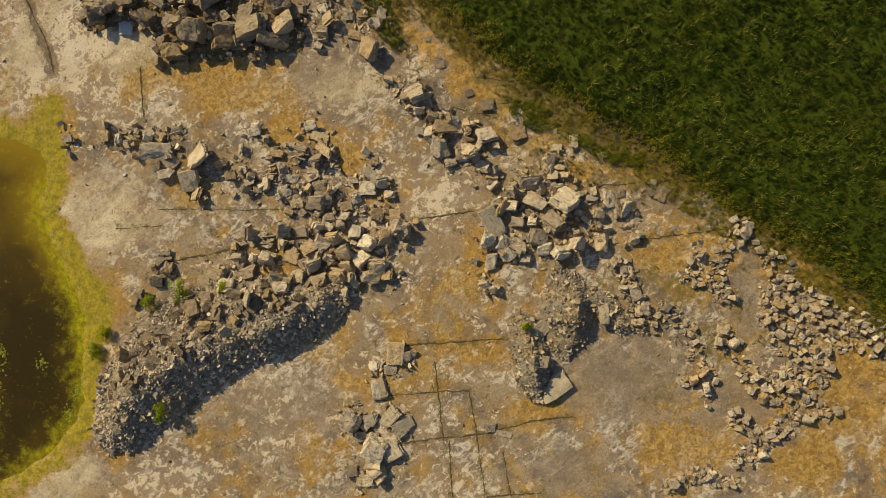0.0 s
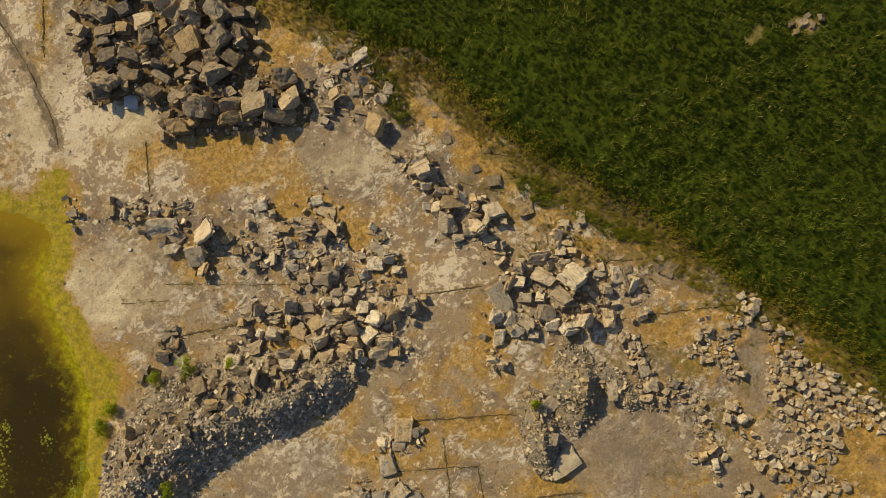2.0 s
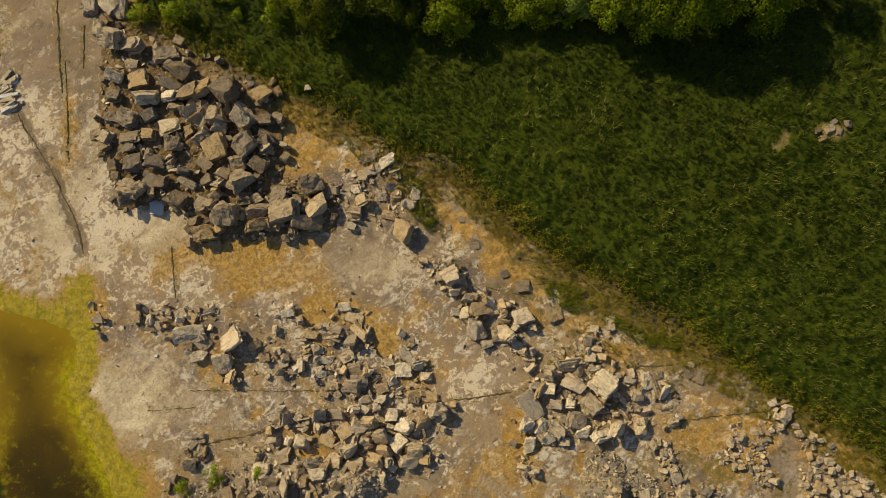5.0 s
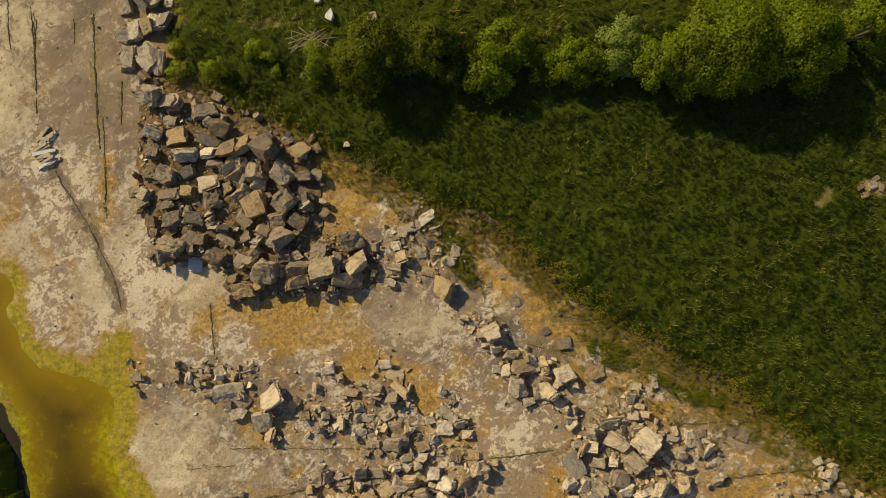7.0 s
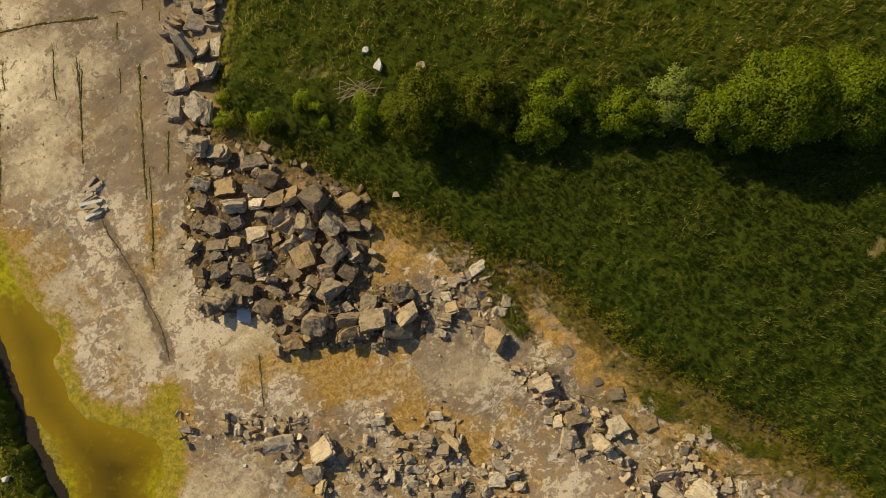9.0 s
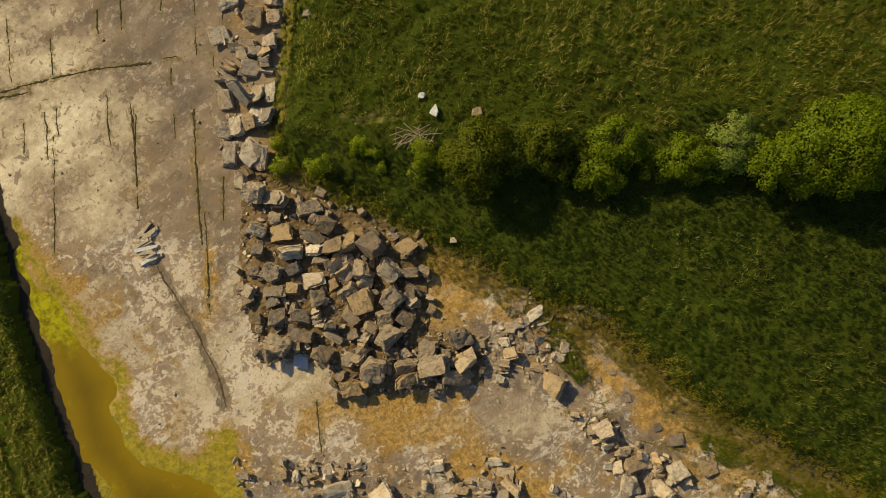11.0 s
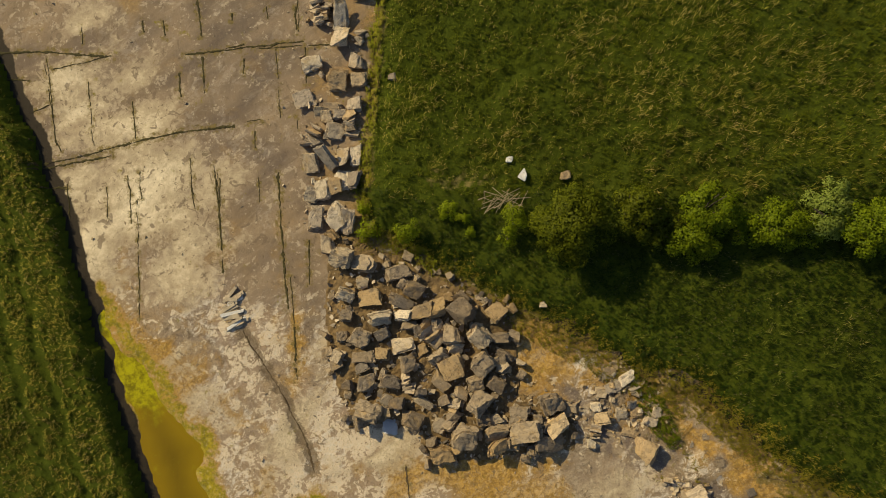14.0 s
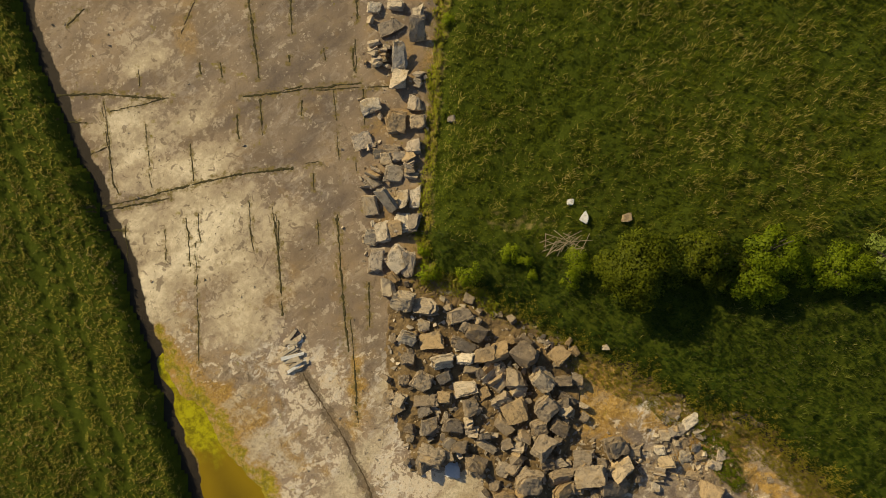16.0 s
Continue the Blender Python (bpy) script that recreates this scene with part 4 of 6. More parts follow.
def tops(x, y):
    """The top of floor, turf and heaps at many places."""
    x, y = np.asarray(x, float), np.asarray(y, float)
    parts = zones(x, y)
    return np.maximum(floor_height(x, y, parts), field_height(x, y, parts)) + np.maximum(heap_height(x, y), pile_height(x, y))


def place_stones(rows, name, label, group, seed, slab=0.2, split=0.1, height=(0.38, 0.68), sink=0.14, tilt=15, grow=1.02, crisp=0.45, pale=0.0, tipped=0.14, material=None):
    rng = random.Random(seed)
    level = tops([r[0] for r in rows], [r[1] for r in rows])
    for (x, y, length, width, turn), base in zip(rows, level):
        kind = rng.random()
        turn = turn + 180 * rng.randint(0, 1) + rng.gauss(0, 5)
        if slab <= kind < slab + split:
            tall = rng.uniform(0.5, 0.7) * width
            ob = split_block("split_block", x, y, base - 0.05, length * grow, width * grow, tall, turn, rng)
        else:
            flat = kind < slab
            mesh = rng.choice(SLABS if flat else WEDGES if rng.random() < crisp else BLOCKS)
            tall = rng.uniform(0.18, 0.36) * width if flat else rng.uniform(*height) * min(width, length)
            ob = new(name, mesh)
            surface_of = PALEBLOCK if rng.random() < pale else material
            if surface_of:
                ob.material_slots[0].link = "OBJECT"
                ob.material_slots[0].material = surface_of
            size = (length * grow, width * grow, tall)
            roll = rng.gauss(0, tilt)
            if not flat and rng.random() < tipped:
                # tipped on its side, so that the beds show
                roll, size = rng.choice((-1, 1)) * rng.uniform(50, 80), (length * grow, 1.1 * tall, width * grow)
            ob.matrix_basis = pose(x, y, base, roll, rng.gauss(0, tilt), turn) @ Matrix.Diagonal((*size, 1))
            rest(ob, base, sink * tall + 0.03)
        tagged(ob, label, "stone block", group)


PILE_NORTH = [
    (-25.11, 26.13, 1.22, 1.44, 20), (-24.23, 24.8, 1.58, 1.37, -20), (-22.49, 24.79, 1.8, 1.22, 5), (-20.64, 24.27, 1.87, 1.08, 15), (-22.87, 23.7, 0.94, 0.79, 0), (-23.93, 22.98, 1.3, 0.94, -20),
    (-22.34, 22.72, 1.87, 1.22, 2), (-23.9, 21.53, 1.08, 0.94, 0), (-21.77, 21.59, 1.73, 0.97, 8), (-20.12, 21.52, 1.51, 0.86, 5), (-20.13, 22.31, 1.66, 0.86, -25), (-19.49, 23.29, 1.58, 1.15, -15),
    (-18.2, 22.45, 1.51, 1.15, 20), (-18.66, 21.77, 1.94, 1.15, 10), (-16.46, 22.84, 1.08, 1.08, -40), (-16.45, 21.69, 1.87, 1.51, -40), (-15.05, 22.29, 0.72, 0.65, 0), (-14.25, 21.68, 1.22, 1.3, -50),
]
PILE_MIDDLE = [
    (-23.02, 20.15, 1.58, 1.37, -20), (-24.13, 20.15, 0.94, 0.79, 0), (-21.56, 20.4, 1.08, 0.9, 20), (-19.85, 20.87, 1.22, 0.79, 10), (-20.2, 19.68, 1.73, 1.15, 3), (-18.28, 20.43, 1.94, 1.73, 40),
    (-15.39, 20.32, 1.87, 1.51, -40), (-15.19, 18.54, 1.73, 1.51, 35), (-14.05, 20.14, 0.79, 1.51, -75), (-13.76, 19.08, 0.79, 1.58, 70), (-13.82, 18.19, 0.94, 0.86, 40), (-14.38, 17.3, 1.3, 1.01, -30),
    (-24.58, 18.71, 0.94, 1.51, 10), (-22.74, 18.89, 1.8, 0.86, 8), (-22.88, 18.21, 1.08, 0.79, 15), (-21.54, 19.07, 1.08, 0.94, 0), (-20.03, 18.53, 1.15, 1.22, 0), (-18.99, 19.36, 0.86, 0.86, 30),
    (-17.01, 20.15, 1.44, 1.44, 10),
]
PILE_SOUTH = [
    (-18.62, 18.64, 1.01, 1.51, -60), (-17.06, 18.29, 1.73, 1.66, 20), (-22.6, 17.27, 1.3, 1.37, 0), (-23.77, 17.27, 0.94, 0.79, 0), (-21.03, 17.35, 1.66, 1.01, 0), (-19.94, 17.28, 0.94, 1.15, 10),
    (-17.88, 17.36, 1.51, 1.01, -40), (-22.21, 16.02, 1.87, 1.37, -10), (-23.11, 15.05, 1.15, 1.3, 20), (-19.47, 15.43, 1.73, 1.37, -35), (-18.94, 16.11, 1.58, 0.65, -30), (-16.78, 16.15, 1.15, 1.51, -25),
    (-15.41, 15.88, 1.73, 1.37, 45), (-17.05, 15.23, 1.01, 1.22, -40), (-17.95, 14.62, 1.01, 1.08, -20), (-20.57, 16.03, 1.22, 0.86, 0), (-17, 19.25, 1.08, 0.86, -20), (-15.71, 17.36, 1.22, 1.08, 10),
    (-21.3, 16.2, 1.01, 0.94, 30),
]
PILE_FOOT = [
    (-16.31, 14.16, 1.87, 1.73, 0), (-12.85, 15.81, 1.51, 1.37, 10), (-11.07, 16.07, 1.73, 1.51, 20), (-12.38, 14.3, 2.16, 1.58, 15), (-10.46, 14.66, 1.73, 1.3, 25), (-11.23, 13.6, 2.23, 1.15, 0),
    (-14.38, 14.39, 1.73, 1.01, 15), (-14.44, 13.4, 1.73, 1.01, 15), (-17.77, 12.84, 1.8, 1.37, 10), (-14.38, 15.17, 1.08, 0.72, 20), (-13.37, 13.41, 1.22, 0.94, -10), (-16.76, 13.03, 0.94, 0.79, 0),
    (-11.78, 15.01, 0.94, 0.79, 0), (-9.83, 15.55, 0.86, 1.08, 0), (-15.17, 14.63, 1.08, 0.94, 0), (-18.39, 13.55, 0.86, 0.72, 0), (-13.02, 15, 1.08, 0.72, 40),
]
place_stones(PILE_NORTH + PILE_MIDDLE + PILE_SOUTH + PILE_FOOT, "stone_block", "large rough tan grey quarried dolomite block", "blocks of the great pile", 11, slab=0.10, split=0.05, height=(0.4, 0.68), tilt=16, grow=0.94, crisp=0.3, pale=0.08, material=WEATHERED)
PILE_TAIL = [
    (-7.01, 16.97, 1.08, 0.79, 20), (-6.12, 17.5, 1.22, 0.72, 30), (-7.72, 16.61, 0.86, 0.72, 0), (-5.59, 16.62, 0.86, 0.65, -20), (-6.65, 16.08, 1.01, 0.86, 40), (-5.59, 15.37, 0.79, 0.72, 0),
    (-4.7, 14.85, 0.94, 0.72, -30), (-5.94, 14.13, 1.22, 0.58, -10), (-5.06, 13.08, 1.58, 1.44, -10), (-7.72, 15.01, 1.22, 0.79, 20), (-8.07, 15.72, 0.72, 0.65, 0), (-6.47, 15.01, 0.86, 0.72, 0),
    (-4.35, 15.38, 0.65, 0.86, 0), (-7.19, 18.03, 0.86, 0.5, 0), (-5.94, 15.9, 0.72, 0.58, 0), (-8.07, 14.12, 0.94, 0.94, 0), (-7.37, 17.68, 0.72, 0.5, 0),
]
place_stones(PILE_TAIL, "broken_stone", "broken dolomite stone below the field edge", "stones at the foot of the bank", 12, slab=0.35, split=0.12, height=(0.3, 0.5), pale=0.3, crisp=0.4)
LEDGE_ROW = [
    (-26.19, 33.26, 1.01, 1.3, -20), (-24.75, 33.65, 1.22, 1.01, 0), (-23.67, 34.08, 0.94, 1.37, 0), (-25.19, 34.75, 0.79, 0.72, 0), (-24.48, 34.74, 0.86, 0.65, 0), (-26.26, 31.61, 1.01, 1.15, 0),
    (-25.02, 31.93, 0.86, 1.58, 0), (-24.11, 31.84, 0.72, 1.3, 0), (-23.37, 32.09, 0.86, 1.3, 15), (-26.32, 29.44, 0.86, 0.94, 0), (-25.46, 29.8, 1.01, 1.3, 0), (-24.64, 30.05, 1.15, 0.94, 0),
    (-24.16, 30.34, 0.94, 1.3, 0), (-23.41, 30.33, 0.86, 1.22, 0), (-25.95, 27.94, 0.94, 1.58, 0), (-24.56, 28, 1.44, 1.44, 30), (-23.84, 27.73, 0.86, 1.58, -20),
]
LEDGE_ROW_NORTH = [
    (-24.86, 43.63, 1.58, 0.86, 24), (-25.93, 41.75, 0.86, 1.66, 14), (-25.25, 41.5, 0.72, 1.51, -1), (-24.27, 41.47, 0.94, 1.8, 4), (-24.22, 39.76, 1.08, 1.37, -1), (-23.09, 39.84, 0.65, 1.01, -1),
    (-26.22, 38.23, 1.22, 0.94, -1), (-24.54, 37.12, 1.3, 1.37, 9), (-23.22, 38.33, 0.94, 1.01, -1), (-23.05, 37.12, 1.01, 0.86, -1), (-26.79, 35.86, 1.22, 1.01, 19), (-24.93, 35.18, 1.3, 0.79, -1),
    (-23.33, 35.44, 0.86, 0.86, -1), (-25.57, 34.63, 1.15, 0.58, -1), (-22.98, 43.26, 1.01, 1.58, -1), (-24.47, 45.08, 1.08, 0.79, -1), (-22.96, 44.87, 0.86, 0.86, -1), (-25.98, 44.9, 0.86, 0.72, -1),
]
place_stones(LEDGE_ROW + LEDGE_ROW_NORTH, "stone_block", "flat dolomite block in a row along the field edge", "blocks along the field edge", 13, slab=0.25, split=0.08, height=(0.35, 0.65), tilt=18, grow=1.18, pale=0.55, crisp=0.4)
COURSE_WEST = [
    (-22.3, 7.35, 0.86, 0.79, 2), (-21.34, 7.18, 0.65, 0.79, 2), (-20.33, 7.5, 1.08, 0.79, 2), (-20.69, 6.83, 0.79, 0.65, 2), (-19.31, 7.59, 0.94, 0.72, 32), (-18.62, 7.34, 0.86, 0.72, -18),
    (-18.78, 6.39, 2.02, 1.08, 12), (-17.97, 5.89, 1.44, 0.94, -58), (-16.16, 6.54, 2.09, 1.44, 32), (-16.46, 4.61, 1.3, 1.51, 2), (-15.95, 3.64, 0.79, 1.15, 2), (-18.09, 4.94, 1.15, 0.79, 2),
    (-17.58, 7.58, 1.08, 0.65, 2), (-14.52, 5.67, 0.65, 1.01, -38), (-13.87, 4.95, 0.72, 0.79, 2), (-12.56, 4.8, 1.01, 0.5, 22), (-11.45, 4.46, 0.65, 1.01, 2), (-24.7, 7.13, 0.94, 0.58, 2),
]
COURSE_EAST = [
    (-12.29, 7.59, 0.94, 0.86, 2), (-10.78, 6.75, 1.15, 0.72, -18), (-8.7, 8.23, 1.01, 0.72, 2), (-8.06, 7.52, 1.3, 0.79, -18), (-7.67, 6.7, 1.51, 0.65, -43), (-8.2, 6.08, 0.86, 0.94, 2),
    (-9.31, 6.49, 1.22, 0.79, 2), (-9.81, 4.86, 0.94, 0.65, 2), (-8.53, 5.07, 1.08, 0.72, 22), (-7.96, 4.36, 1.01, 0.86, 2), (-7.76, 3.57, 1.22, 1.01, 2), (-4.72, 5.15, 1.58, 0.72, -38),
    (-4.88, 4.35, 1.15, 0.94, 2), (-3.99, 4.73, 0.79, 0.94, 2), (-6.29, 3.14, 0.86, 0.72, 22), (-8.1, 2.85, 1.58, 1.08, 2), (-9.39, 3.25, 0.94, 0.65, 2),
]
COURSE_LOOSE = [
    (-3.23, 2.69, 1.15, 0.86, -8), (-4.31, 2.66, 0.94, 0.86, 2), (-5.22, 2.82, 0.65, 0.5, 2), (-7.12, 5.83, 0.79, 0.65, 2), (-10.41, 5.4, 0.86, 0.65, 2), (-11.14, 5.39, 0.72, 0.58, 2),
    (-12.99, 5.35, 0.72, 0.58, 2), (-12.03, 4.1, 0.65, 0.5, 2), (-10.18, 3.96, 0.79, 0.58, 2), (-6.69, 3.68, 0.72, 0.58, 2), (-5.6, 3.7, 0.65, 0.79, 2), (-3.44, 3.93, 0.79, 0.65, 2),
    (-5.82, 4.78, 0.72, 0.58, 2), (-4.59, 6.06, 0.65, 0.58, 2), (-7.08, 4.39, 0.79, 0.58, 2), (-8.9, 4.17, 0.72, 0.5, 2), (-6.29, 2.43, 0.94, 0.65, 2), (-7.38, 2.4, 0.86, 0.65, 2),
]
place_stones(COURSE_WEST + COURSE_EAST + COURSE_LOOSE, "broken_stone", "grey broken dolomite stone on the bare floor", "stones of the scattered course", 14, slab=0.5, split=0.12, height=(0.28, 0.5), tilt=20, grow=0.98, pale=0.45, crisp=0.5)
BANK_NORTH = [
    (-12.45, 1.18, 1.01, 0.86, 2), (-11.33, 0.78, 1.22, 0.79, 12), (-10.23, 1.06, 0.94, 1.01, 2), (-9.08, 1.45, 1.08, 0.79, 2), (-8.57, 0.32, 1.08, 1.01, 32), (-7.67, 0.77, 1.15, 1.08, -18),
    (-6.88, 1.23, 1.01, 0.86, 2), (-6.13, 0.39, 1.08, 1.08, 17), (-5.44, 1.37, 1.08, 0.94, 2), (-4.7, 0.79, 1.15, 1.01, -28), (-3.64, 1.24, 1.22, 0.94, 2), (-2.94, 1.9, 1.08, 0.94, 2),
    (-2.42, 1.21, 0.86, 1.08, 2), (-9.65, -0.18, 1.15, 1.01, -28), (-8.36, -0.54, 1.22, 0.94, 17), (-7.21, -0.11, 1.01, 1.08, 2), (-6.1, -0.54, 1.08, 0.94, 2), (-5.1, -0.23, 1.08, 0.94, 42),
]
BANK_SOUTH = [
    (-4.19, -0.48, 1.22, 1.01, 2), (-4.53, -1.28, 1.37, 0.79, -8), (-3.42, -1.14, 0.79, 0.79, 2), (-11.29, -0.48, 1.15, 0.86, 2), (-10.45, -1.46, 1.3, 0.86, -18), (-12.37, -1.23, 1.22, 0.86, 17),
    (-13.76, -1.64, 1.22, 1.01, 2), (-14.59, -1.38, 1.3, 0.94, -28), (-7.78, -1.52, 1.3, 0.79, 7), (-6.45, -1.05, 1.08, 0.86, 2), (-13.14, -0.28, 0.94, 0.79, 2), (-9.06, -1.42, 1.08, 0.86, 2),
    (-5.61, -1.31, 0.86, 0.72, 2), (-11.95, -2.77, 1.37, 0.94, -28), (-10.13, -2.17, 1.22, 0.94, 2), (-8, -0.13, 0.86, 0.79, 2), (-6.61, 1.88, 0.79, 0.65, 2),
]
place_stones(BANK_NORTH + BANK_SOUTH, "stone_block", "tan dolomite block above the spoil ridge", "blocks above the ridge", 15, slab=0.2, split=0.05, height=(0.45, 0.8), tilt=24, crisp=0.5, pale=0.45)
RIDGE_STONES = [
    (-15.01, -2.96, 1.08, 0.86, 12), (-15.7, -3.86, 1.01, 1.22, 22), (-16.78, -4.07, 1.08, 0.65, 32), (-17.84, -4.81, 1.01, 0.72, 2), (-13.9, -3.97, 0.94, 0.72, 2), (-12.82, -4.28, 0.86, 0.65, 2),
    (-11.78, -3.37, 1.44, 0.94, 37), (-14.59, -5.04, 0.86, 0.72, 2), (-18.54, -5.54, 0.86, 0.65, 2), (-16.37, -5.46, 0.79, 0.65, 2), (-19.77, -6.99, 0.72, 1.08, 32), (-17.77, -6.91, 0.94, 0.65, 2),
    (-19.37, -2.75, 0.86, 0.65, 2), (-18.48, -2.02, 0.94, 0.72, 2), (-15.41, -1.92, 0.94, 0.79, 2), (-13.22, -2.9, 1.01, 0.72, -18), (-10.74, -2.47, 1.01, 0.72, 2), (-19.89, -3.47, 0.5, 0.79, 2),
    (-18.55, -1.89, 0.72, 0.49, 166), (-18.02, -1.27, 0.59, 0.49, 166), (-17.89, -1.09, 0.55, 0.47, 97), (-18.58, -1.41, 0.41, 0.34, 71), (-17.78, -0.1, 0.56, 0.45, 18), (-17.76, -0.56, 0.45, 0.3, 1),
    (-18.03, -0.8, 0.79, 0.47, 74), (-18.2, -0.83, 0.75, 0.43, 46), (-17.56, -1.53, 0.79, 0.48, 76), (-17.71, -1.12, 0.77, 0.35, 84), (-18.26, -0.43, 0.4, 0.44, 86), (-17.77, -0.97, 0.52, 0.44, 47),
    (-18.69, -1.09, 0.42, 0.5, 5), (-17.76, -1.38, 0.56, 0.41, 107),
]
place_stones(RIDGE_STONES, "broken_stone", "grey stone bedded in the spoil ridge", "stones on the ridge", 16, slab=0.25, split=0.08, sink=0.3, material=WEATHERED)
SLAB_COLUMN = [
    (-3.78, -8.37, 1.01, 1.3, 2), (-3.01, -10.11, 1.58, 0.94, 47), (-2.21, -10.6, 1.58, 1.01, 42), (-5.24, -9.92, 1.37, 1.3, -28), (-4.25, -10.34, 1.01, 0.86, 2), (-3.95, -11.92, 1.51, 1.51, -28),
    (-2.88, -12.05, 1.3, 1.51, 22), (-3.8, -13.51, 1.15, 1.44, 22), (-4.32, -14.14, 0.86, 0.72, 2), (-2.77, -6.02, 1.22, 1.44, 2), (-3.1, -7.1, 0.86, 0.65, 2), (-2.04, -6.52, 0.79, 0.65, 2),
    (-5.41, -13.59, 0.86, 0.72, 2), (-4.67, -14.26, 0.79, 0.65, 2), (-4.18, -6.96, 0.72, 0.58, 2), (-4.76, -11.43, 1.01, 0.72, 2), (-5.68, -10.94, 0.79, 0.65, 2),
]
place_stones(SLAB_COLUMN, "stone_slab", "flat pale dolomite slab on the quarry floor", "slabs in a column", 17, slab=0.7, split=0.05, pale=0.75, tilt=10)
HEAP_WEST = [
    (3, 2.28, 2.3, 1.3, -58), (3.49, 3.34, 0.86, 1.15, 2), (4.32, 4.57, 0.94, 0.94, 2), (5.35, 4.94, 1.37, 1.15, 2), (5.79, 3.74, 1.51, 0.94, -28), (4.19, 3.35, 0.94, 0.86, 2),
    (7.94, 4.31, 1.73, 1.51, -38), (7.45, 3.43, 1.01, 0.79, 2), (4.56, 2.42, 1.15, 0.72, 2), (4.94, 1.11, 1.3, 0.86, -38), (5.79, 1.48, 1.37, 1.15, -18), (6.79, 2.38, 1.37, 1.01, -48),
    (8.02, 1.2, 1.51, 1.01, -8), (6.43, 3.06, 0.86, 0.79, 2), (7.48, 2.22, 0.79, 0.65, 2), (3.07, -0.05, 0.79, 1.15, 2), (3.56, 1.08, 1.22, 0.86, 62), (5.59, 2.45, 0.65, 0.79, 2),
]
HEAP_EAST = [
    (10.68, 3.64, 1.73, 0.36, -68), (10.15, 4.04, 0.72, 1.15, 2), (9.95, 1.19, 0.86, 1.15, 2), (11.82, 1.66, 0.72, 0.65, 2), (7.22, 0.84, 1.08, 0.86, 2), (6.36, 0.46, 1.01, 0.79, 2),
    (4.11, 0.4, 1.08, 0.79, 42), (2.69, 1.41, 0.86, 1.15, 2), (8.9, 2.27, 1.08, 0.79, 2), (5.16, 0.08, 0.86, 0.58, 2), (9.56, 3.16, 0.72, 0.65, 2), (9.2, 4.02, 0.86, 0.58, 2),
    (6.94, 4.66, 0.94, 0.65, 2), (6.08, 4.47, 0.79, 0.65, 2), (2.76, -1.39, 0.86, 0.65, 2), (3.3, -1.73, 0.72, 0.65, 2), (11.1, 2.85, 0.5, 1.22, 2),
]
place_stones(HEAP_WEST + HEAP_EAST, "stone_block", "light tan dolomite block in a heap", "blocks of the middle heap", 18, slab=0.3, split=0.08, height=(0.45, 0.8), tilt=24, grow=1.0, crisp=0.5, pale=0.5, tipped=0.2)
STEP_ROW = [
    (-2.2, 10.73, 1.22, 1.15, 32), (-1.46, 9.95, 1.15, 0.94, 2), (-1.61, 9.09, 1.01, 0.54, 17), (-2.54, 10.26, 0.79, 0.72, 2), (-3.1, 10.9, 0.72, 0.58, 2), (-0.13, 8.26, 1.58, 0.86, 7),
    (-0.31, 7.19, 1.22, 1.37, 2), (0.59, 8.2, 0.94, 0.72, 2), (1.3, 8.04, 0.72, 1.3, 2), (2.51, 7.77, 1.3, 1.15, 22), (1.66, 6.63, 1.37, 0.94, -48), (2.21, 5.93, 0.86, 0.72, 2),
    (0.95, 6.61, 0.79, 0.72, 2), (3.04, 5.03, 0.94, 0.94, 2), (-0.72, 8.97, 0.86, 0.65, 2), (0.26, 5.96, 0.79, 0.58, 2), (-1.04, 7.89, 0.72, 0.86, 2),
]
place_stones(STEP_ROW, "stone_block", "tan dolomite block below the bank", "blocks of the stepped row", 19, slab=0.3, split=0.08, tilt=20, crisp=0.5, pale=0.5)
GREAT_SLABS = [
    (6.26, -4.15, 1.37, 0.94, 42), (10.02, -3.11, 0.65, 1.3, 2), (4.19, -10.87, 1.22, 0.43, -8), (3.3, -10.49, 0.72, 0.65, 2), (-3.76, -8.34, 1.08, 1.37, 12),
]
place_stones(GREAT_SLABS, "stone_slab", "large pale flat slab leaning on the gravel mound", "great slabs by the mound", 20, slab=1.0, split=0.0, tilt=7)
SPUR_STONES = [
    (6.89, 7.13, 0.79, 0.5, 2), (6.56, 6.42, 0.58, 0.72, 2), (7.09, 5.91, 0.86, 0.43, 2), (6.76, 5.37, 0.72, 0.65, 2), (11.39, -0.43, 0.94, 0.65, 42), (11.93, -1.8, 0.72, 1.3, 22),
    (12.47, -2.75, 0.94, 0.79, 2), (12.08, -3.59, 1.08, 0.5, 2), (14.34, -3.1, 0.79, 0.65, 2), (7.45, 5.39, 0.79, 0.5, 2), (6.38, -6.17, 0.94, 0.79, 2),
]
place_stones(SPUR_STONES, "stone_slab", "pale flat stone beside the gravel mound", "stones by the gravel mound", 21, slab=0.6, split=0.05, pale=0.5)



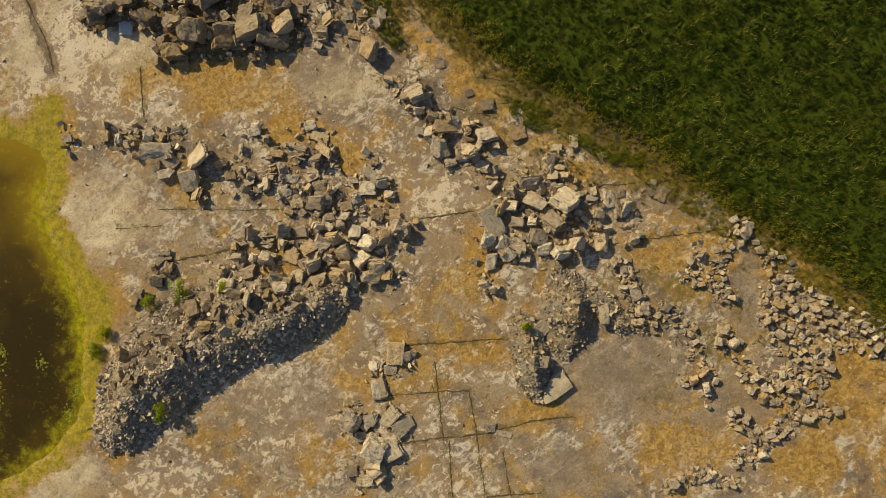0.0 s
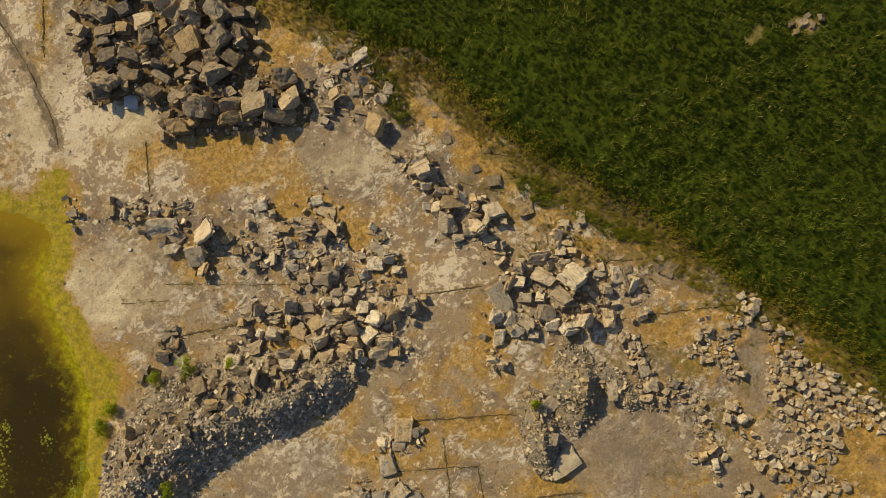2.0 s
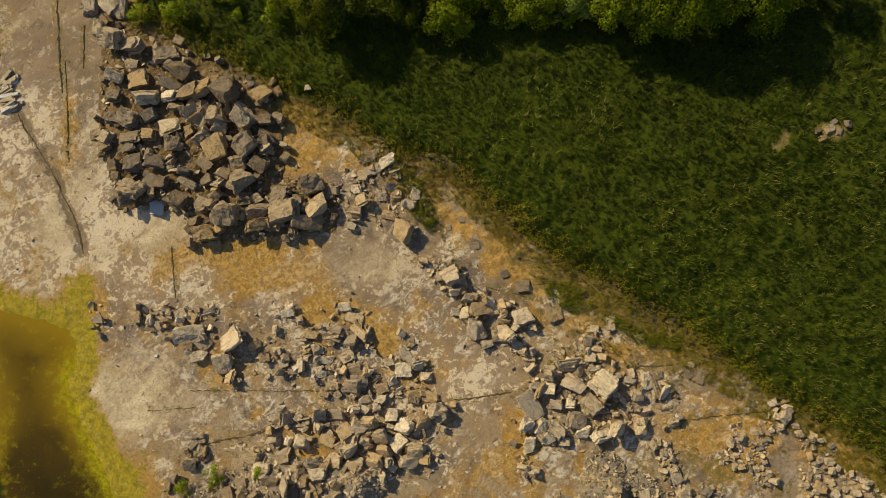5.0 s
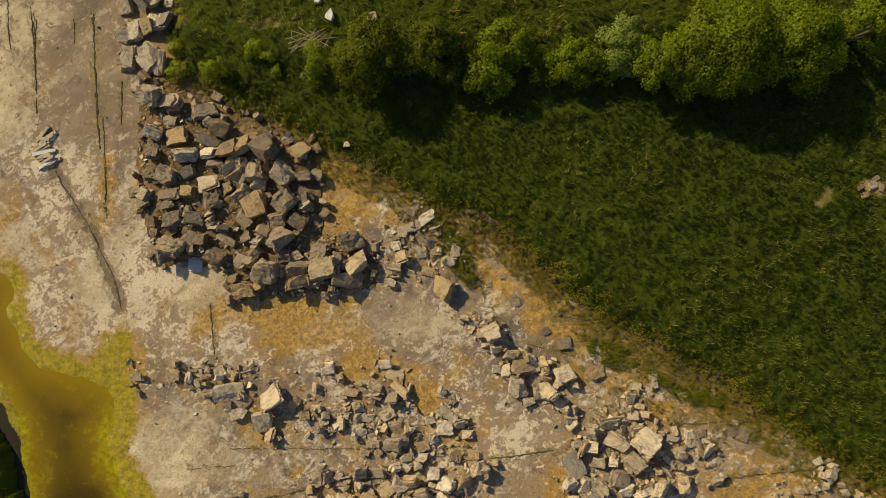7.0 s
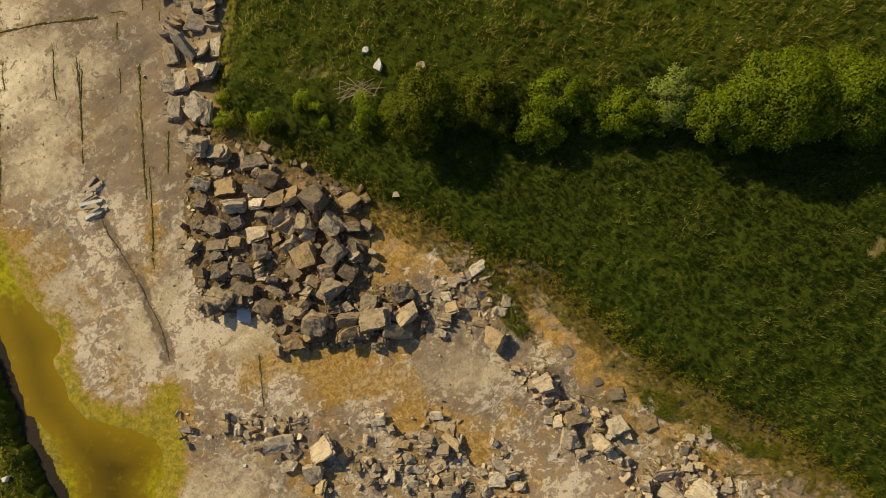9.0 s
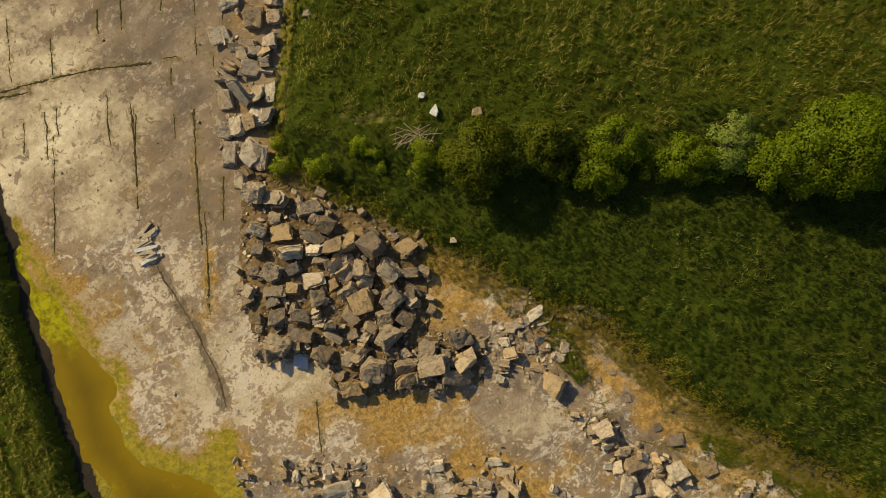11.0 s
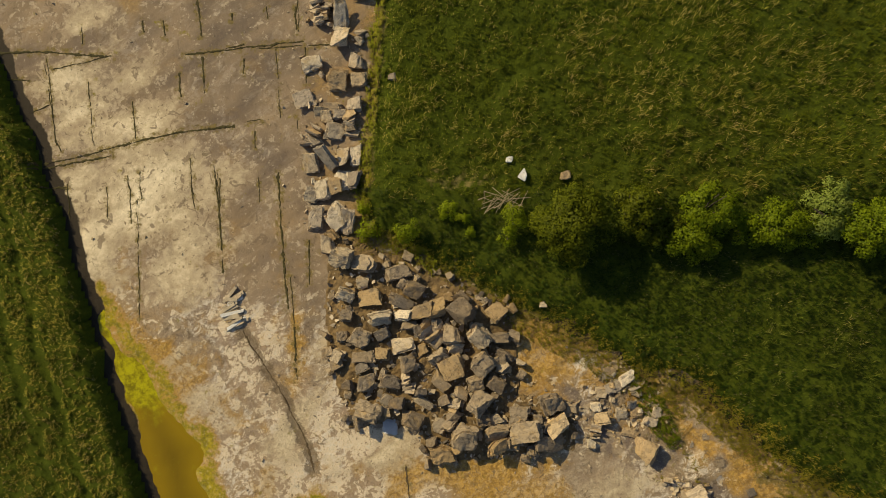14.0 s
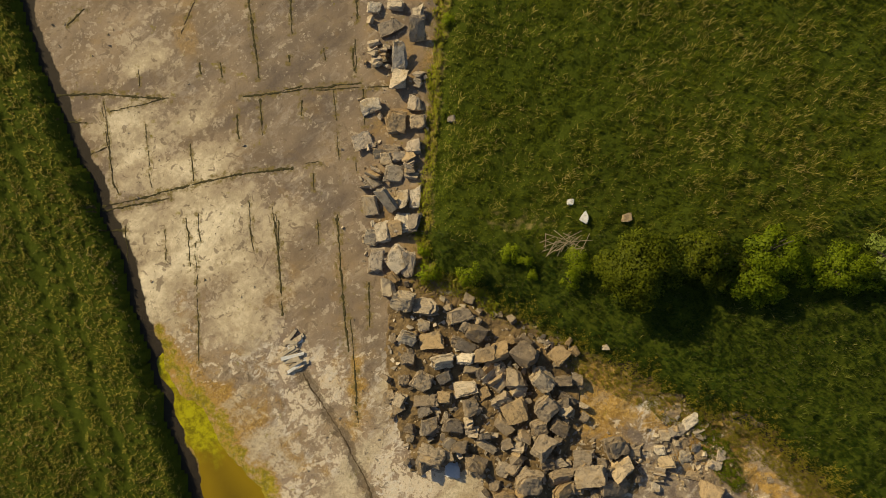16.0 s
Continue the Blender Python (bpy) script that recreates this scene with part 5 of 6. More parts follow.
def strew(count, box, wanted, meshes, size, name, label, group, seed, tall=(0.4, 0.8), tilt=18, material=None):
    """Separate stones strewn where wanted(x, y) holds."""
    rng, g = random.Random(seed), np.random.default_rng(seed)
    x, y = g.uniform(box[0], box[2], count * 20), g.uniform(box[1], box[3], count * 20)
    kept = np.nonzero(wanted(x, y))[0][:count]
    for px, py, pz in zip(x[kept], y[kept], tops(x[kept], y[kept])):
        s = size[0] + (size[1] - size[0]) * rng.random() ** 1.5
        ob = new(name, rng.choice(meshes))
        t = s * rng.uniform(*tall)
        ob.matrix_basis = pose(px, py, pz, rng.gauss(0, tilt), rng.gauss(0, tilt), rng.uniform(0, 360)) @ Matrix.Diagonal((s, s * rng.uniform(0.5, 0.9), t, 1))
        rest(ob, pz, 0.15 * t)
        if material:
            ob.material_slots[0].link = "OBJECT"
            ob.material_slots[0].material = material
        tagged(ob, label, "stone", group)


def long_side(x, y):
    """Whether a place lies on the gentle side of the ridge, towards the pond."""
    _, s = to_line(x, y, RIDGE)
    k = np.clip(s.astype(int), 0, len(RIDGE) - 2)
    px, py = np.array([r[0] for r in RIDGE]), np.array([r[1] for r in RIDGE])
    return (x - px[k]) * (py[k + 1] - py[k]) - (y - py[k]) * (px[k + 1] - px[k]) < -0.6


strew(95, (-27, 10, -7, 28), lambda x, y: inside(x, y, PILE_OUTLINE) > -0.2, COBBLES + SLABS, (0.35, 0.95), "stone_fragment", "dark grey stone fragment wedged between the blocks", "fragments in the great pile", 23, material=WEATHERED)
strew(95, (-24, -9, -2, 3), lambda x, y: (x < 0) & (heap_height(x, y) > 0.12) & long_side(x, y), COBBLES + SLABS, (0.3, 0.75), "ridge_stone", "grey stone fragment on the spoil ridge", "fragments on the ridge", 24, material=WEATHERED)
strew(16, (-4, 4, 18, 16), lambda x, y: (zones(x, y)[0] > -3.2) & (zones(x, y)[0] < -0.7), SLABS, (0.4, 1.15), "ledge_slab", "flat weathered bedrock slab at the grassy edge", "ledge slabs below the field", 25, tall=(0.10, 0.2), tilt=5, material=WEATHERED)


def fragments(rows, each, spread, size, name, label, group, seed):
    """Separate smaller stones that have fallen round the large ones."""
    rng = random.Random(seed)
    spots = [(x + rng.gauss(0, spread), y + rng.gauss(0, spread)) for x, y, *_ in rows for _ in range(each)]
    for (x, y), z in zip(spots, tops([p[0] for p in spots], [p[1] for p in spots])):
        s = size[0] + (size[1] - size[0]) * rng.random() ** 1.4
        ob = new(name, rng.choice(SLABS if rng.random() < 0.45 else COBBLES))
        if rng.random() < 0.35:
            ob.material_slots[0].link = "OBJECT"
            ob.material_slots[0].material = PALEBLOCK
        t = s * rng.uniform(0.3, 0.8)
        ob.matrix_basis = pose(x, y, z, rng.gauss(0, 26), rng.gauss(0, 26), rng.uniform(0, 360)) @ Matrix.Diagonal((s, s * rng.uniform(0.45, 0.9), t, 1))
        rest(ob, z, 0.03)
        tagged(ob, label, "stone", group)


fragments(COURSE_WEST + COURSE_EAST + COURSE_LOOSE, 2, 0.55, (0.28, 0.7), "broken_stone", "small broken grey dolomite stone on the bare floor", "stones of the scattered course", 26)
fragments(BANK_NORTH + BANK_SOUTH, 2, 0.5, (0.3, 0.75), "wedged_stone", "small tan stone wedged between the blocks", "blocks above the ridge", 27)
fragments(HEAP_WEST + HEAP_EAST + STEP_ROW, 2, 0.5, (0.3, 0.75), "heap_stone", "small light tan stone in the heap", "blocks of the middle heap", 28)
fragments(LEDGE_ROW + LEDGE_ROW_NORTH + PILE_TAIL + SLAB_COLUMN, 1, 0.5, (0.25, 0.6), "loose_stone", "small broken stone beside the larger blocks", "small stones beside the blocks", 29)


# ---- rubble ----
def scatter(name, spots, sizes, label, material, seed, category="rubble", flat=0.9):
    """Many small broken stones in one mesh; spots is an array of places."""
    rng = np.random.default_rng(seed)
    shapes = []
    for k in range(12):
        shapes.append(chip_shape(k))
    verts, faces, start = [], [], 0
    pick = rng.integers(0, len(shapes), len(spots))
    turn, lean = rng.uniform(0, 6.28, len(spots)), rng.normal(0, 0.5, (len(spots), 2))
    ratio, thin = rng.uniform(0.4, 0.9, len(spots)), rng.uniform(0.2, 0.7, len(spots))
    for k, (v, f) in enumerate(shapes):
        who = np.nonzero(pick == k)[0]
        if not len(who):
            continue
        size = sizes[who][:, None, None] * np.stack([np.ones(len(who)), ratio[who], flat * thin[who]], -1)[:, None, :]
        q = v[None] * size
        q[..., 2] += q[..., 0] * lean[who, :1] + q[..., 1] * lean[who, 1:]
        c, s = np.cos(turn[who])[:, None], np.sin(turn[who])[:, None]
        out = np.stack([q[..., 0] * c - q[..., 1] * s, q[..., 0] * s + q[..., 1] * c, q[..., 2]], -1) + spots[who][:, None, :]
        verts.append(out.reshape(-1, 3))
        faces.append((f[None] + (np.arange(len(who)) * len(v))[:, None, None]).reshape(-1, 3) + start)
        start += len(who) * len(v)
    mesh = raw_mesh(name, np.concatenate(verts), np.concatenate(faces))
    mesh.materials.append(material)
    return tagged(new(name, mesh), label, category, kind="stuff")


def chip_shape(seed):
    rng = random.Random(900 + seed)
    bm = bmesh.new()
    bmesh.ops.create_cube(bm, size=1.0)
    for v in bm.verts:
        v.co += Vector((rng.uniform(-0.3, 0.3), rng.uniform(-0.3, 0.3), rng.uniform(-0.2, 0.2)))
    cut_body(bm, rng, 2, (0.4, 0.8))
    bmesh.ops.triangulate(bm, faces=bm.faces[:])
    bmesh.ops.recalc_face_normals(bm, faces=bm.faces[:])
    bm.verts.index_update()
    v = np.array([w.co[:] for w in bm.verts])
    f = np.array([[w.index for w in g.verts] for g in bm.faces])
    bm.free()
    return v, f


def spots_on(x, y):
    parts = zones(x, y)
    z = np.maximum(floor_height(x, y, parts), field_height(x, y, parts)) + np.maximum(heap_height(x, y), pile_height(x, y))
    return np.stack([x, y, z], -1)


def around(rows, each, spread, seed):
    """Places strewn round the stones of a heap."""
    rng = np.random.default_rng(seed)
    xy = np.repeat(np.array([r[:2] for r in rows]), each, 0)
    xy = xy + rng.normal(0, spread, xy.shape)
    return xy[:, 0], xy[:, 1]


def chips_around(name, rows, each, spread, low, high, label, seed):
    x, y = around(rows, each, spread, seed)
    rng = np.random.default_rng(seed + 1)
    sizes = low + (high - low) * rng.random(len(x)) ** 2.2
    return scatter(name, spots_on(x, y), sizes, label, CHIPS, seed + 2)


chips_around("course_chips", COURSE_WEST + COURSE_EAST + COURSE_LOOSE, 26, 0.36, 0.05, 0.36, "small chips between the scattered stones", 31)
chips_around("bank_chips", BANK_NORTH + BANK_SOUTH, 34, 0.45, 0.06, 0.42, "broken stone around the tan blocks", 34)
chips_around("heap_chips", HEAP_WEST + HEAP_EAST + STEP_ROW, 26, 0.4, 0.05, 0.38, "chips between the heaped blocks", 37)
chips_around("column_chips", SLAB_COLUMN + SPUR_STONES, 34, 0.36, 0.05, 0.36, "chips around the flat slabs", 40)
chips_around("ledge_chips", LEDGE_ROW + LEDGE_ROW_NORTH, 20, 0.38, 0.05, 0.28, "chips along the field edge", 43)
chips_around("pile_chips", PILE_NORTH + PILE_MIDDLE + PILE_SOUTH, 5, 0.5, 0.08, 0.35, "broken fragments around the great blocks", 46)
chips_around("tail_chips", PILE_TAIL + PILE_FOOT, 24, 0.6, 0.05, 0.34, "chips at the foot of the block pile", 49)



def heap_chips(name, function, box, count, low, high, label, seed, material=CHIPS):
    rng = np.random.default_rng(seed)
    x, y = rng.uniform(box[0], box[2], count * 4), rng.uniform(box[1], box[3], count * 4)
    kept = np.nonzero(function(x, y) > 0.06)[0][:count]
    x, y = x[kept], y[kept]
    sizes = low + (high - low) * rng.random(len(x)) ** 4
    return scatter(name, spots_on(x, y), sizes, label, material, seed + 1)


heap_chips("ridge_gravel", lambda x, y: np.where(x < 0, heap_height(x, y), 0), (-26, -16, -2, 3), 14500, 0.06, 0.32, "broken stone strewn over the spoil ridge", 51, GRIT)
heap_chips("mound_gravel", lambda x, y: np.where(x > 0, heap_height(x, y), 0), (3, -12, 17, 2), 6000, 0.05, 0.30, "small pale gravel on the mound", 54)
heap_chips("pile_gravel", pile_height, (-27, 10, -7, 28), 1000, 0.06, 0.45, "loose stone wedged between the blocks", 57, GRIT)

def floor_litter():
    rng = np.random.default_rng(91)
    x, y = rng.uniform(-50, 28, 9000), rng.uniform(-18, 46, 9000)
    e, w, p = zones(x, y)
    kept = (e < -0.5) & (w < -1.2) & (p < -1.0) & (rng.random(9000) < 0.15 + 0.6 * step(0.45, 0.75, fractal(x, y, 4.0, 99)))
    x, y = x[kept], y[kept]
    scatter("floor_litter", spots_on(x, y), 0.04 + 0.16 * rng.random(len(x)) ** 3, "sparse small chips littering the bare floor", CHIPS, 92)


floor_litter()

# low rows of rubble: half width, then the line
RUBBLE_ROWS = [
    (0.50, [(18.06, 2.61), (17.44, 1.27), (17.18, 0.13), (17.03, -1.39), (17.87, -1.93)]),
    (0.45, [(15.87, 0.75), (15.16, -0.7), (16.38, -1.23)]),
    (0.60, [(17.18, -4.41), (18.3, -5.12), (18.88, -6.42), (19.99, -7.31), (21.28, -8.0)]),
    (0.55, [(21.58, -9.2), (20.41, -10.1), (19.33, -11.08), (18.61, -11.68)]),
    (0.40, [(18.29, -9.35), (19.31, -10.15)]),
    (0.40, [(13.8, -2.64), (15.14, -4.3), (16.01, -5.97), (16.69, -7.45), (16.52, -8.21)]),
    (0.35, [(15.01, -6.95), (16.5, -7.27)]),
    (0.40, [(22.93, -8.86), (23.83, -8.45)]),
    (0.45, [(14.22, -13.74), (16.24, -12.77), (17.94, -13.38)]),
    (0.45, [(10.79, -0.11), (12.22, -2.17), (12.6, -3.55)]),
    (0.40, [(12.6, -3.73), (14.63, -2.96), (15.18, -4.15)]),
]
# broad patches of the same rubble
RUBBLE_PATCHES = [
    [(19.08, 1.88), (19.83, 1.24), (21.13, 0.53), (21.43, -0.87), (23.71, -1.45), (24.18, -2.37), (25.72, -2.69), (29.5, -4.0), (29.5, -6.0), (25.03, -4.77), (23.77, -5.0), (21.96, -5.26), (20.41, -5.04), (19.93, -3.93), (19.18, -3.11), (19.7, -1.49), (19.86, -0.17), (18.91, 1.31)],
    [(20.16, -6.36), (21.96, -5.26), (23.78, -5.38), (23.79, -6.22), (22.91, -7.75), (21.84, -8.91), (21.11, -8.57), (20.72, -7.09)],
]


def rubble_depth(x, y):
    """How far in a place lies from the rim of the rubble rows and patches."""
    x, y = wobble(np.asarray(x, float), np.asarray(y, float))
    best = np.full(np.shape(x), -9.0)
    for half, line in RUBBLE_ROWS:
        best = np.maximum(best, half - to_line(x, y, line)[0])
    for outline in RUBBLE_PATCHES:
        best = np.maximum(best, inside(x, y, outline))
    return best


def build_rubble():
    rng, g = random.Random(71), np.random.default_rng(72)
    x, y = g.uniform(10, 29, 9000), g.uniform(-14.5, 3, 9000)
    deep = rubble_depth(x, y)
    taken = []
    for px, py, d in zip(x, y, deep):
        if d < 0.0 or len(taken) >= 300:
            continue
        size = (0.32 + 0.40 * rng.random() ** 2.0) * (1.0 if d > 0.2 else 0.8)
        if all((px - qx) ** 2 + (py - qy) ** 2 > (0.40 * (size + qs)) ** 2 for qx, qy, qs in taken):
            taken.append((px, py, size))
    level = tops([q[0] for q in taken], [q[1] for q in taken])
    for (px, py, size), z in zip(taken, level):
        ob = new("rubble_stone", rng.choice(COBBLES))
        if rng.random() < 0.3:
            ob.material_slots[0].link = "OBJECT"
            ob.material_slots[0].material = PALEBLOCK
        ob.matrix_basis = pose(px, py, z, rng.gauss(0, 22), rng.gauss(0, 22), rng.uniform(0, 360)) @ Matrix.Diagonal((1.12 * size, size * rng.uniform(0.6, 1.0), size * rng.uniform(0.55, 1.0), 1))
        rest(ob, z, 0.04)
        tagged(ob, "pale tan rubble stone in a low broken row", "stone", "rubble rows on the floor")
    near = np.nonzero(deep > -0.10)[0][:3600]
    px, py = x[near], y[near]
    scatter("row_chips", spots_on(px, py), 0.07 + 0.34 * g.random(len(px)) ** 1.6, "small chips among the rubble rows", CHIPS, 74)


build_rubble()

# ---- joints in the bedrock ----


def build_joint(width, line, seed, filling):
    """A filled joint: a low uneven ribbon of dark soil and moss that breaks off here and there."""
    rng = np.random.default_rng(seed)
    verts, faces = [], []
    total = [math.hypot(b[0] - a[0], b[1] - a[1]) for a, b in zip(line, line[1:])]
    run = np.concatenate([[0], np.cumsum(total)])
    s = np.arange(0, run[-1], 0.07)
    x, y = np.interp(s, run, [p[0] for p in line]), np.interp(s, run, [p[1] for p in line])
    tx, ty = np.gradient(x), np.gradient(y)
    n = np.hypot(tx, ty) + 1e-9
    px, py = -ty / n, tx / n
    side = 0.14 * (fractal(s, s * 0 + seed, 1.1, seed) - 0.5) + 0.07 * (vnoise(s, s * 0, 0.2, seed + 3) - 0.5)
    half = 0.5 * width * (0.1 + 1.5 * (0.5 * vnoise(s, s * 0, 0.26, seed + 5) + 0.7 * vnoise(s, s * 0, 0.10, seed + 8)) * (0.4 + vnoise(s, s * 0, 0.8, seed + 6))) * step(0.28, 0.45, fractal(s, s * 0, 1.1, seed + 9) + 0.10)
    x, y = x + px * side, y + py * side
    base = spots_on(x, y)[:, 2]
    for k in range(len(s)):
        for across, up in ((-1, -0.01), (-0.5, 0.012), (0.4, 0.014), (1, -0.01)):
            verts.append((x[k] + px[k] * half[k] * across, y[k] + py[k] * half[k] * across, base[k] + up + (0.02 * rng.random() if up > 0 else -0.01)))
    for k in range(len(s) - 1):
        if half[k] > 0.012 or half[k + 1] > 0.012:
            for j in range(3):
                faces.append((4 * k + j, 4 * k + j + 1, 4 * k + j + 5, 4 * k + j + 4))
    if not faces:
        return
    mesh = raw_mesh("mossy_joint", verts, faces)
    mesh.materials.append(filling)
    tagged(new("mossy_joint", mesh), "dark mossy joint in the bare bedrock" if filling is MOSS else "thin joint in the bedrock filled with brown soil", "rock joint", "joints in the bedrock")


for k, (width, line) in enumerate(JOINTS):
    build_joint(width * 0.78, line, 500 + k, DIRT if (width, line) in JOINTS_C + JOINTS_D[:7] else MOSS)


build_joint(0.15, GULLY, 640, DIRT)


# ---- grass ----
def grass(name, which, box, per_metre, length, wide, material, label, seed, inner=0.3, outer=1e9, lean=0.72, above=None, below=None, patch=0.0, blades=6, fade=None, only=None):
    rng = np.random.default_rng(seed)
    count = int((box[2] - box[0]) * (box[3] - box[1]) * per_metre)
    x, y = rng.uniform(box[0], box[2], count), rng.uniform(box[1], box[3], count)
    parts = zones(x, y)
    mine = parts[0] if which == "east" else parts[1]
    bare = blobs(x, y, BARE_EAST) if which == "east" else 0 * x
    kept = (mine > inner) & (mine < outer) & (bare + 0.5 * (vnoise(x, y, 0.5, 7) - 0.5) < 0.5)
    kept &= rng.random(count) < 0.25 + 1.1 * fractal(x, y, 0.9, 23)
    if only:
        kept &= blobs(x, y, only) + 0.5 * (fractal(x, y, 0.8, 47) - 0.5) > 0.5
    if fade:
        # thins out from one distance in to the other
        kept &= rng.random(count) < step(fade[0], fade[1], mine + 1.6 * (fractal(x, y, 1.4, 43) - 0.5))
    if patch:
        kept &= rng.random(count) < step(patch, patch + 0.22, 0.55 * fractal(x, y, 7.0, 53) + 0.45 * fractal(x, y, 1.8, 57))
    border = y - 4.0 * (fractal(x, y, 5.0, 33) - 0.5)
    if above is not None:
        kept &= border > above
    if below is not None:
        kept &= border <= below
    if which == "west":
        # two wheel tracks worn along the field's edge
        rut = np.minimum(np.abs(mine - 3.1), np.abs(mine - 4.9))
        kept &= rng.random(count) < 0.06 + 0.94 * step(0.16, 0.36, rut + 0.12 * (vnoise(x, y, 0.7, 63) - 0.5))
    x, y = x[kept], y[kept]
    z = np.maximum(field_height(x, y), floor_height(x, y))
    n = len(x) * blades
    bx, by, bz = (np.repeat(v, blades) for v in (x, y, z))
    bx, by = bx + rng.normal(0, 0.05, n), by + rng.normal(0, 0.05, n)
    clump = np.repeat(rng.uniform(0.6, 1.3, len(x)), blades)
    drift = np.repeat(0.1 + 2.4 * (fractal(x, y, 5.0, 29) - 0.5) + rng.normal(0, 0.25, len(x)), blades)
    a = drift + rng.normal(0, 1.0, n)
    tall = clump * rng.uniform(length[0], length[1], n)
    out = tall * lean * rng.uniform(0.4, 1.0, n)
    up = np.sqrt(np.maximum(tall**2 - out**2, 0.0025))
    half = 0.5 * wide * rng.uniform(0.6, 1.3, n)
    lx, ly = -np.sin(a) * half, np.cos(a) * half
    root = np.stack([bx, by, bz - 0.03], -1)
    side = np.stack([lx, ly, 0 * lx], -1)
    tip = root + np.stack([np.cos(a) * out, np.sin(a) * out, up], -1)
    bend = root + np.stack([np.cos(a) * out * 0.45, np.sin(a) * out * 0.45, up * 0.75], -1)
    # one beside the field's edge, zero from nine metres in
    close = np.repeat(step(9.0, 1.0, mine[kept]), blades)
    verts = np.stack([root, bend + side, tip, bend - side], 1).reshape(-1, 3)
    first = np.arange(n)[:, None] * 4
    q = verts.reshape(-1, 4, 3)
    facing = np.cross(q[:, 1] - q[:, 0], q[:, 3] - q[:, 0])[:, 2] >= 0
    order = np.where(facing[:, None], [0, 1, 2, 3], [0, 3, 2, 1])
    verts = np.take_along_axis(q, order[:, :, None], 1).reshape(-1, 3)
    faces = np.concatenate([first + [0, 1, 3], first + [1, 2, 3]])
    mesh = raw_mesh(name, verts, faces)
    # blades are curved across: their shading leans with the sward more than with the flat blade
    near = 0.12
    slope = [(field_height(x + near * i, y + near * j) - field_height(x - near * i, y - near * j)) / (2 * near) for i, j in ((1, 0), (0, 1))]
    slope = [np.repeat(np.clip(1.3 * v, -1.2, 1.2), blades) for v in slope]
    tilt = np.stack([rng.normal(0, 0.12, n) - slope[0], rng.normal(0, 0.12, n) - slope[1], np.ones(n)], -1)
    tilt /= np.linalg.norm(tilt, axis=1, keepdims=True)
    smooth(mesh)
    mesh.normals_split_custom_set_from_vertices(np.repeat(tilt, 4, 0))
    give(mesh, "thin", np.repeat(close, 4))
    mesh.materials.append(material)
    return tagged(new(name, mesh), label, "grass", kind="stuff")


grass("meadow_grass", "east", (-23, -7, 32, 33), 33, (0.10, 0.28), 0.05, GRASS_EAST, "dark green uneven meadow grass below the hedge row", 601, inner=0.0, below=29.5, fade=(0.0, 1.3))
grass("hay_grass", "east", (-23, 26, 32, 49), 27, (0.10, 0.28), 0.042, GRASS_HAY, "olive green meadow grass with dry straw stalks", 603, inner=0.5, above=29.5)
grass("hay_stalks", "east", (-22, 29, 32, 49), 9, (0.30, 0.60), 0.032, GRASS_STALK, "pale straw stalks lying over in the hay meadow", 611, inner=1.0, lean=0.9, patch=0.42, blades=4)
grass("meadow_stalks", "east", (-10, -6, 32, 25), 9, (0.30, 0.50), 0.036, GRASS_STALK_GREEN, "light green stalks lying over in the lower meadow", 613, inner=2.0, lean=0.9, patch=0.48, blades=4)
grass("verge_grass", "east", (-25, 24, -18, 49), 70, (0.16, 0.42), 0.05, GRASS_EDGE, "yellow green grass along the block row", 605, inner=-0.35, outer=0.40)
grass("bank_grass", "east", (-25, -7, 32, 27), 60, (0.10, 0.28), 0.036, GRASS_DRY, "olive dry grass along the stony quarry edge", 607, inner=-1.2, outer=2.4, fade=(2.2, 0.3))
grass("sparse_tufts", "east", (-6, -9, 32, 18), 20, (0.08, 0.26), 0.05, GRASS_DRY, "sparse olive tufts on the stony ledge below the meadow", 615, inner=-6.0, outer=-0.5, patch=0.53)
grass("bank_tussocks", "east", (-9, 5, 14, 20), 60, (0.12, 0.34), 0.045, GRASS_HAY, "dark olive tussocks on the slope below the meadow", 617, inner=-7.0, outer=0.6, only=[(-4.4, 15.5, 2.6, 0.65, -61, 1.2), (5.4, 9.0, 1.8, 0.8, -35, 0.9), (10.6, 6.6, 1.8, 0.5, -10, 0.9), (8.2, 7.6, 1.0, 0.6, -30, 0.8)])
grass("ley_grass", "west", (-56, -8, -29, 49), 28, (0.10, 0.26), 0.05, GRASS_WEST, "short green grass on the western field", 609, inner=0.1)


# ---- bushes ----
def limb(bm, a, b, ra, rb, sides=6):
    way = (b - a).normalized()
    u = way.orthogonal().normalized()
    v = way.cross(u)
    rings = []
    for c, r in ((a, ra), (b, rb)):
        rings.append([bm.verts.new(c + r * (math.cos(6.2832 * k / sides) * u + math.sin(6.2832 * k / sides) * v)) for k in range(sides)])
    for k in range(sides):
        bm.faces.new((rings[0][k], rings[0][(k + 1) % sides], rings[1][(k + 1) % sides], rings[1][k]))
    bm.faces.new(rings[1])


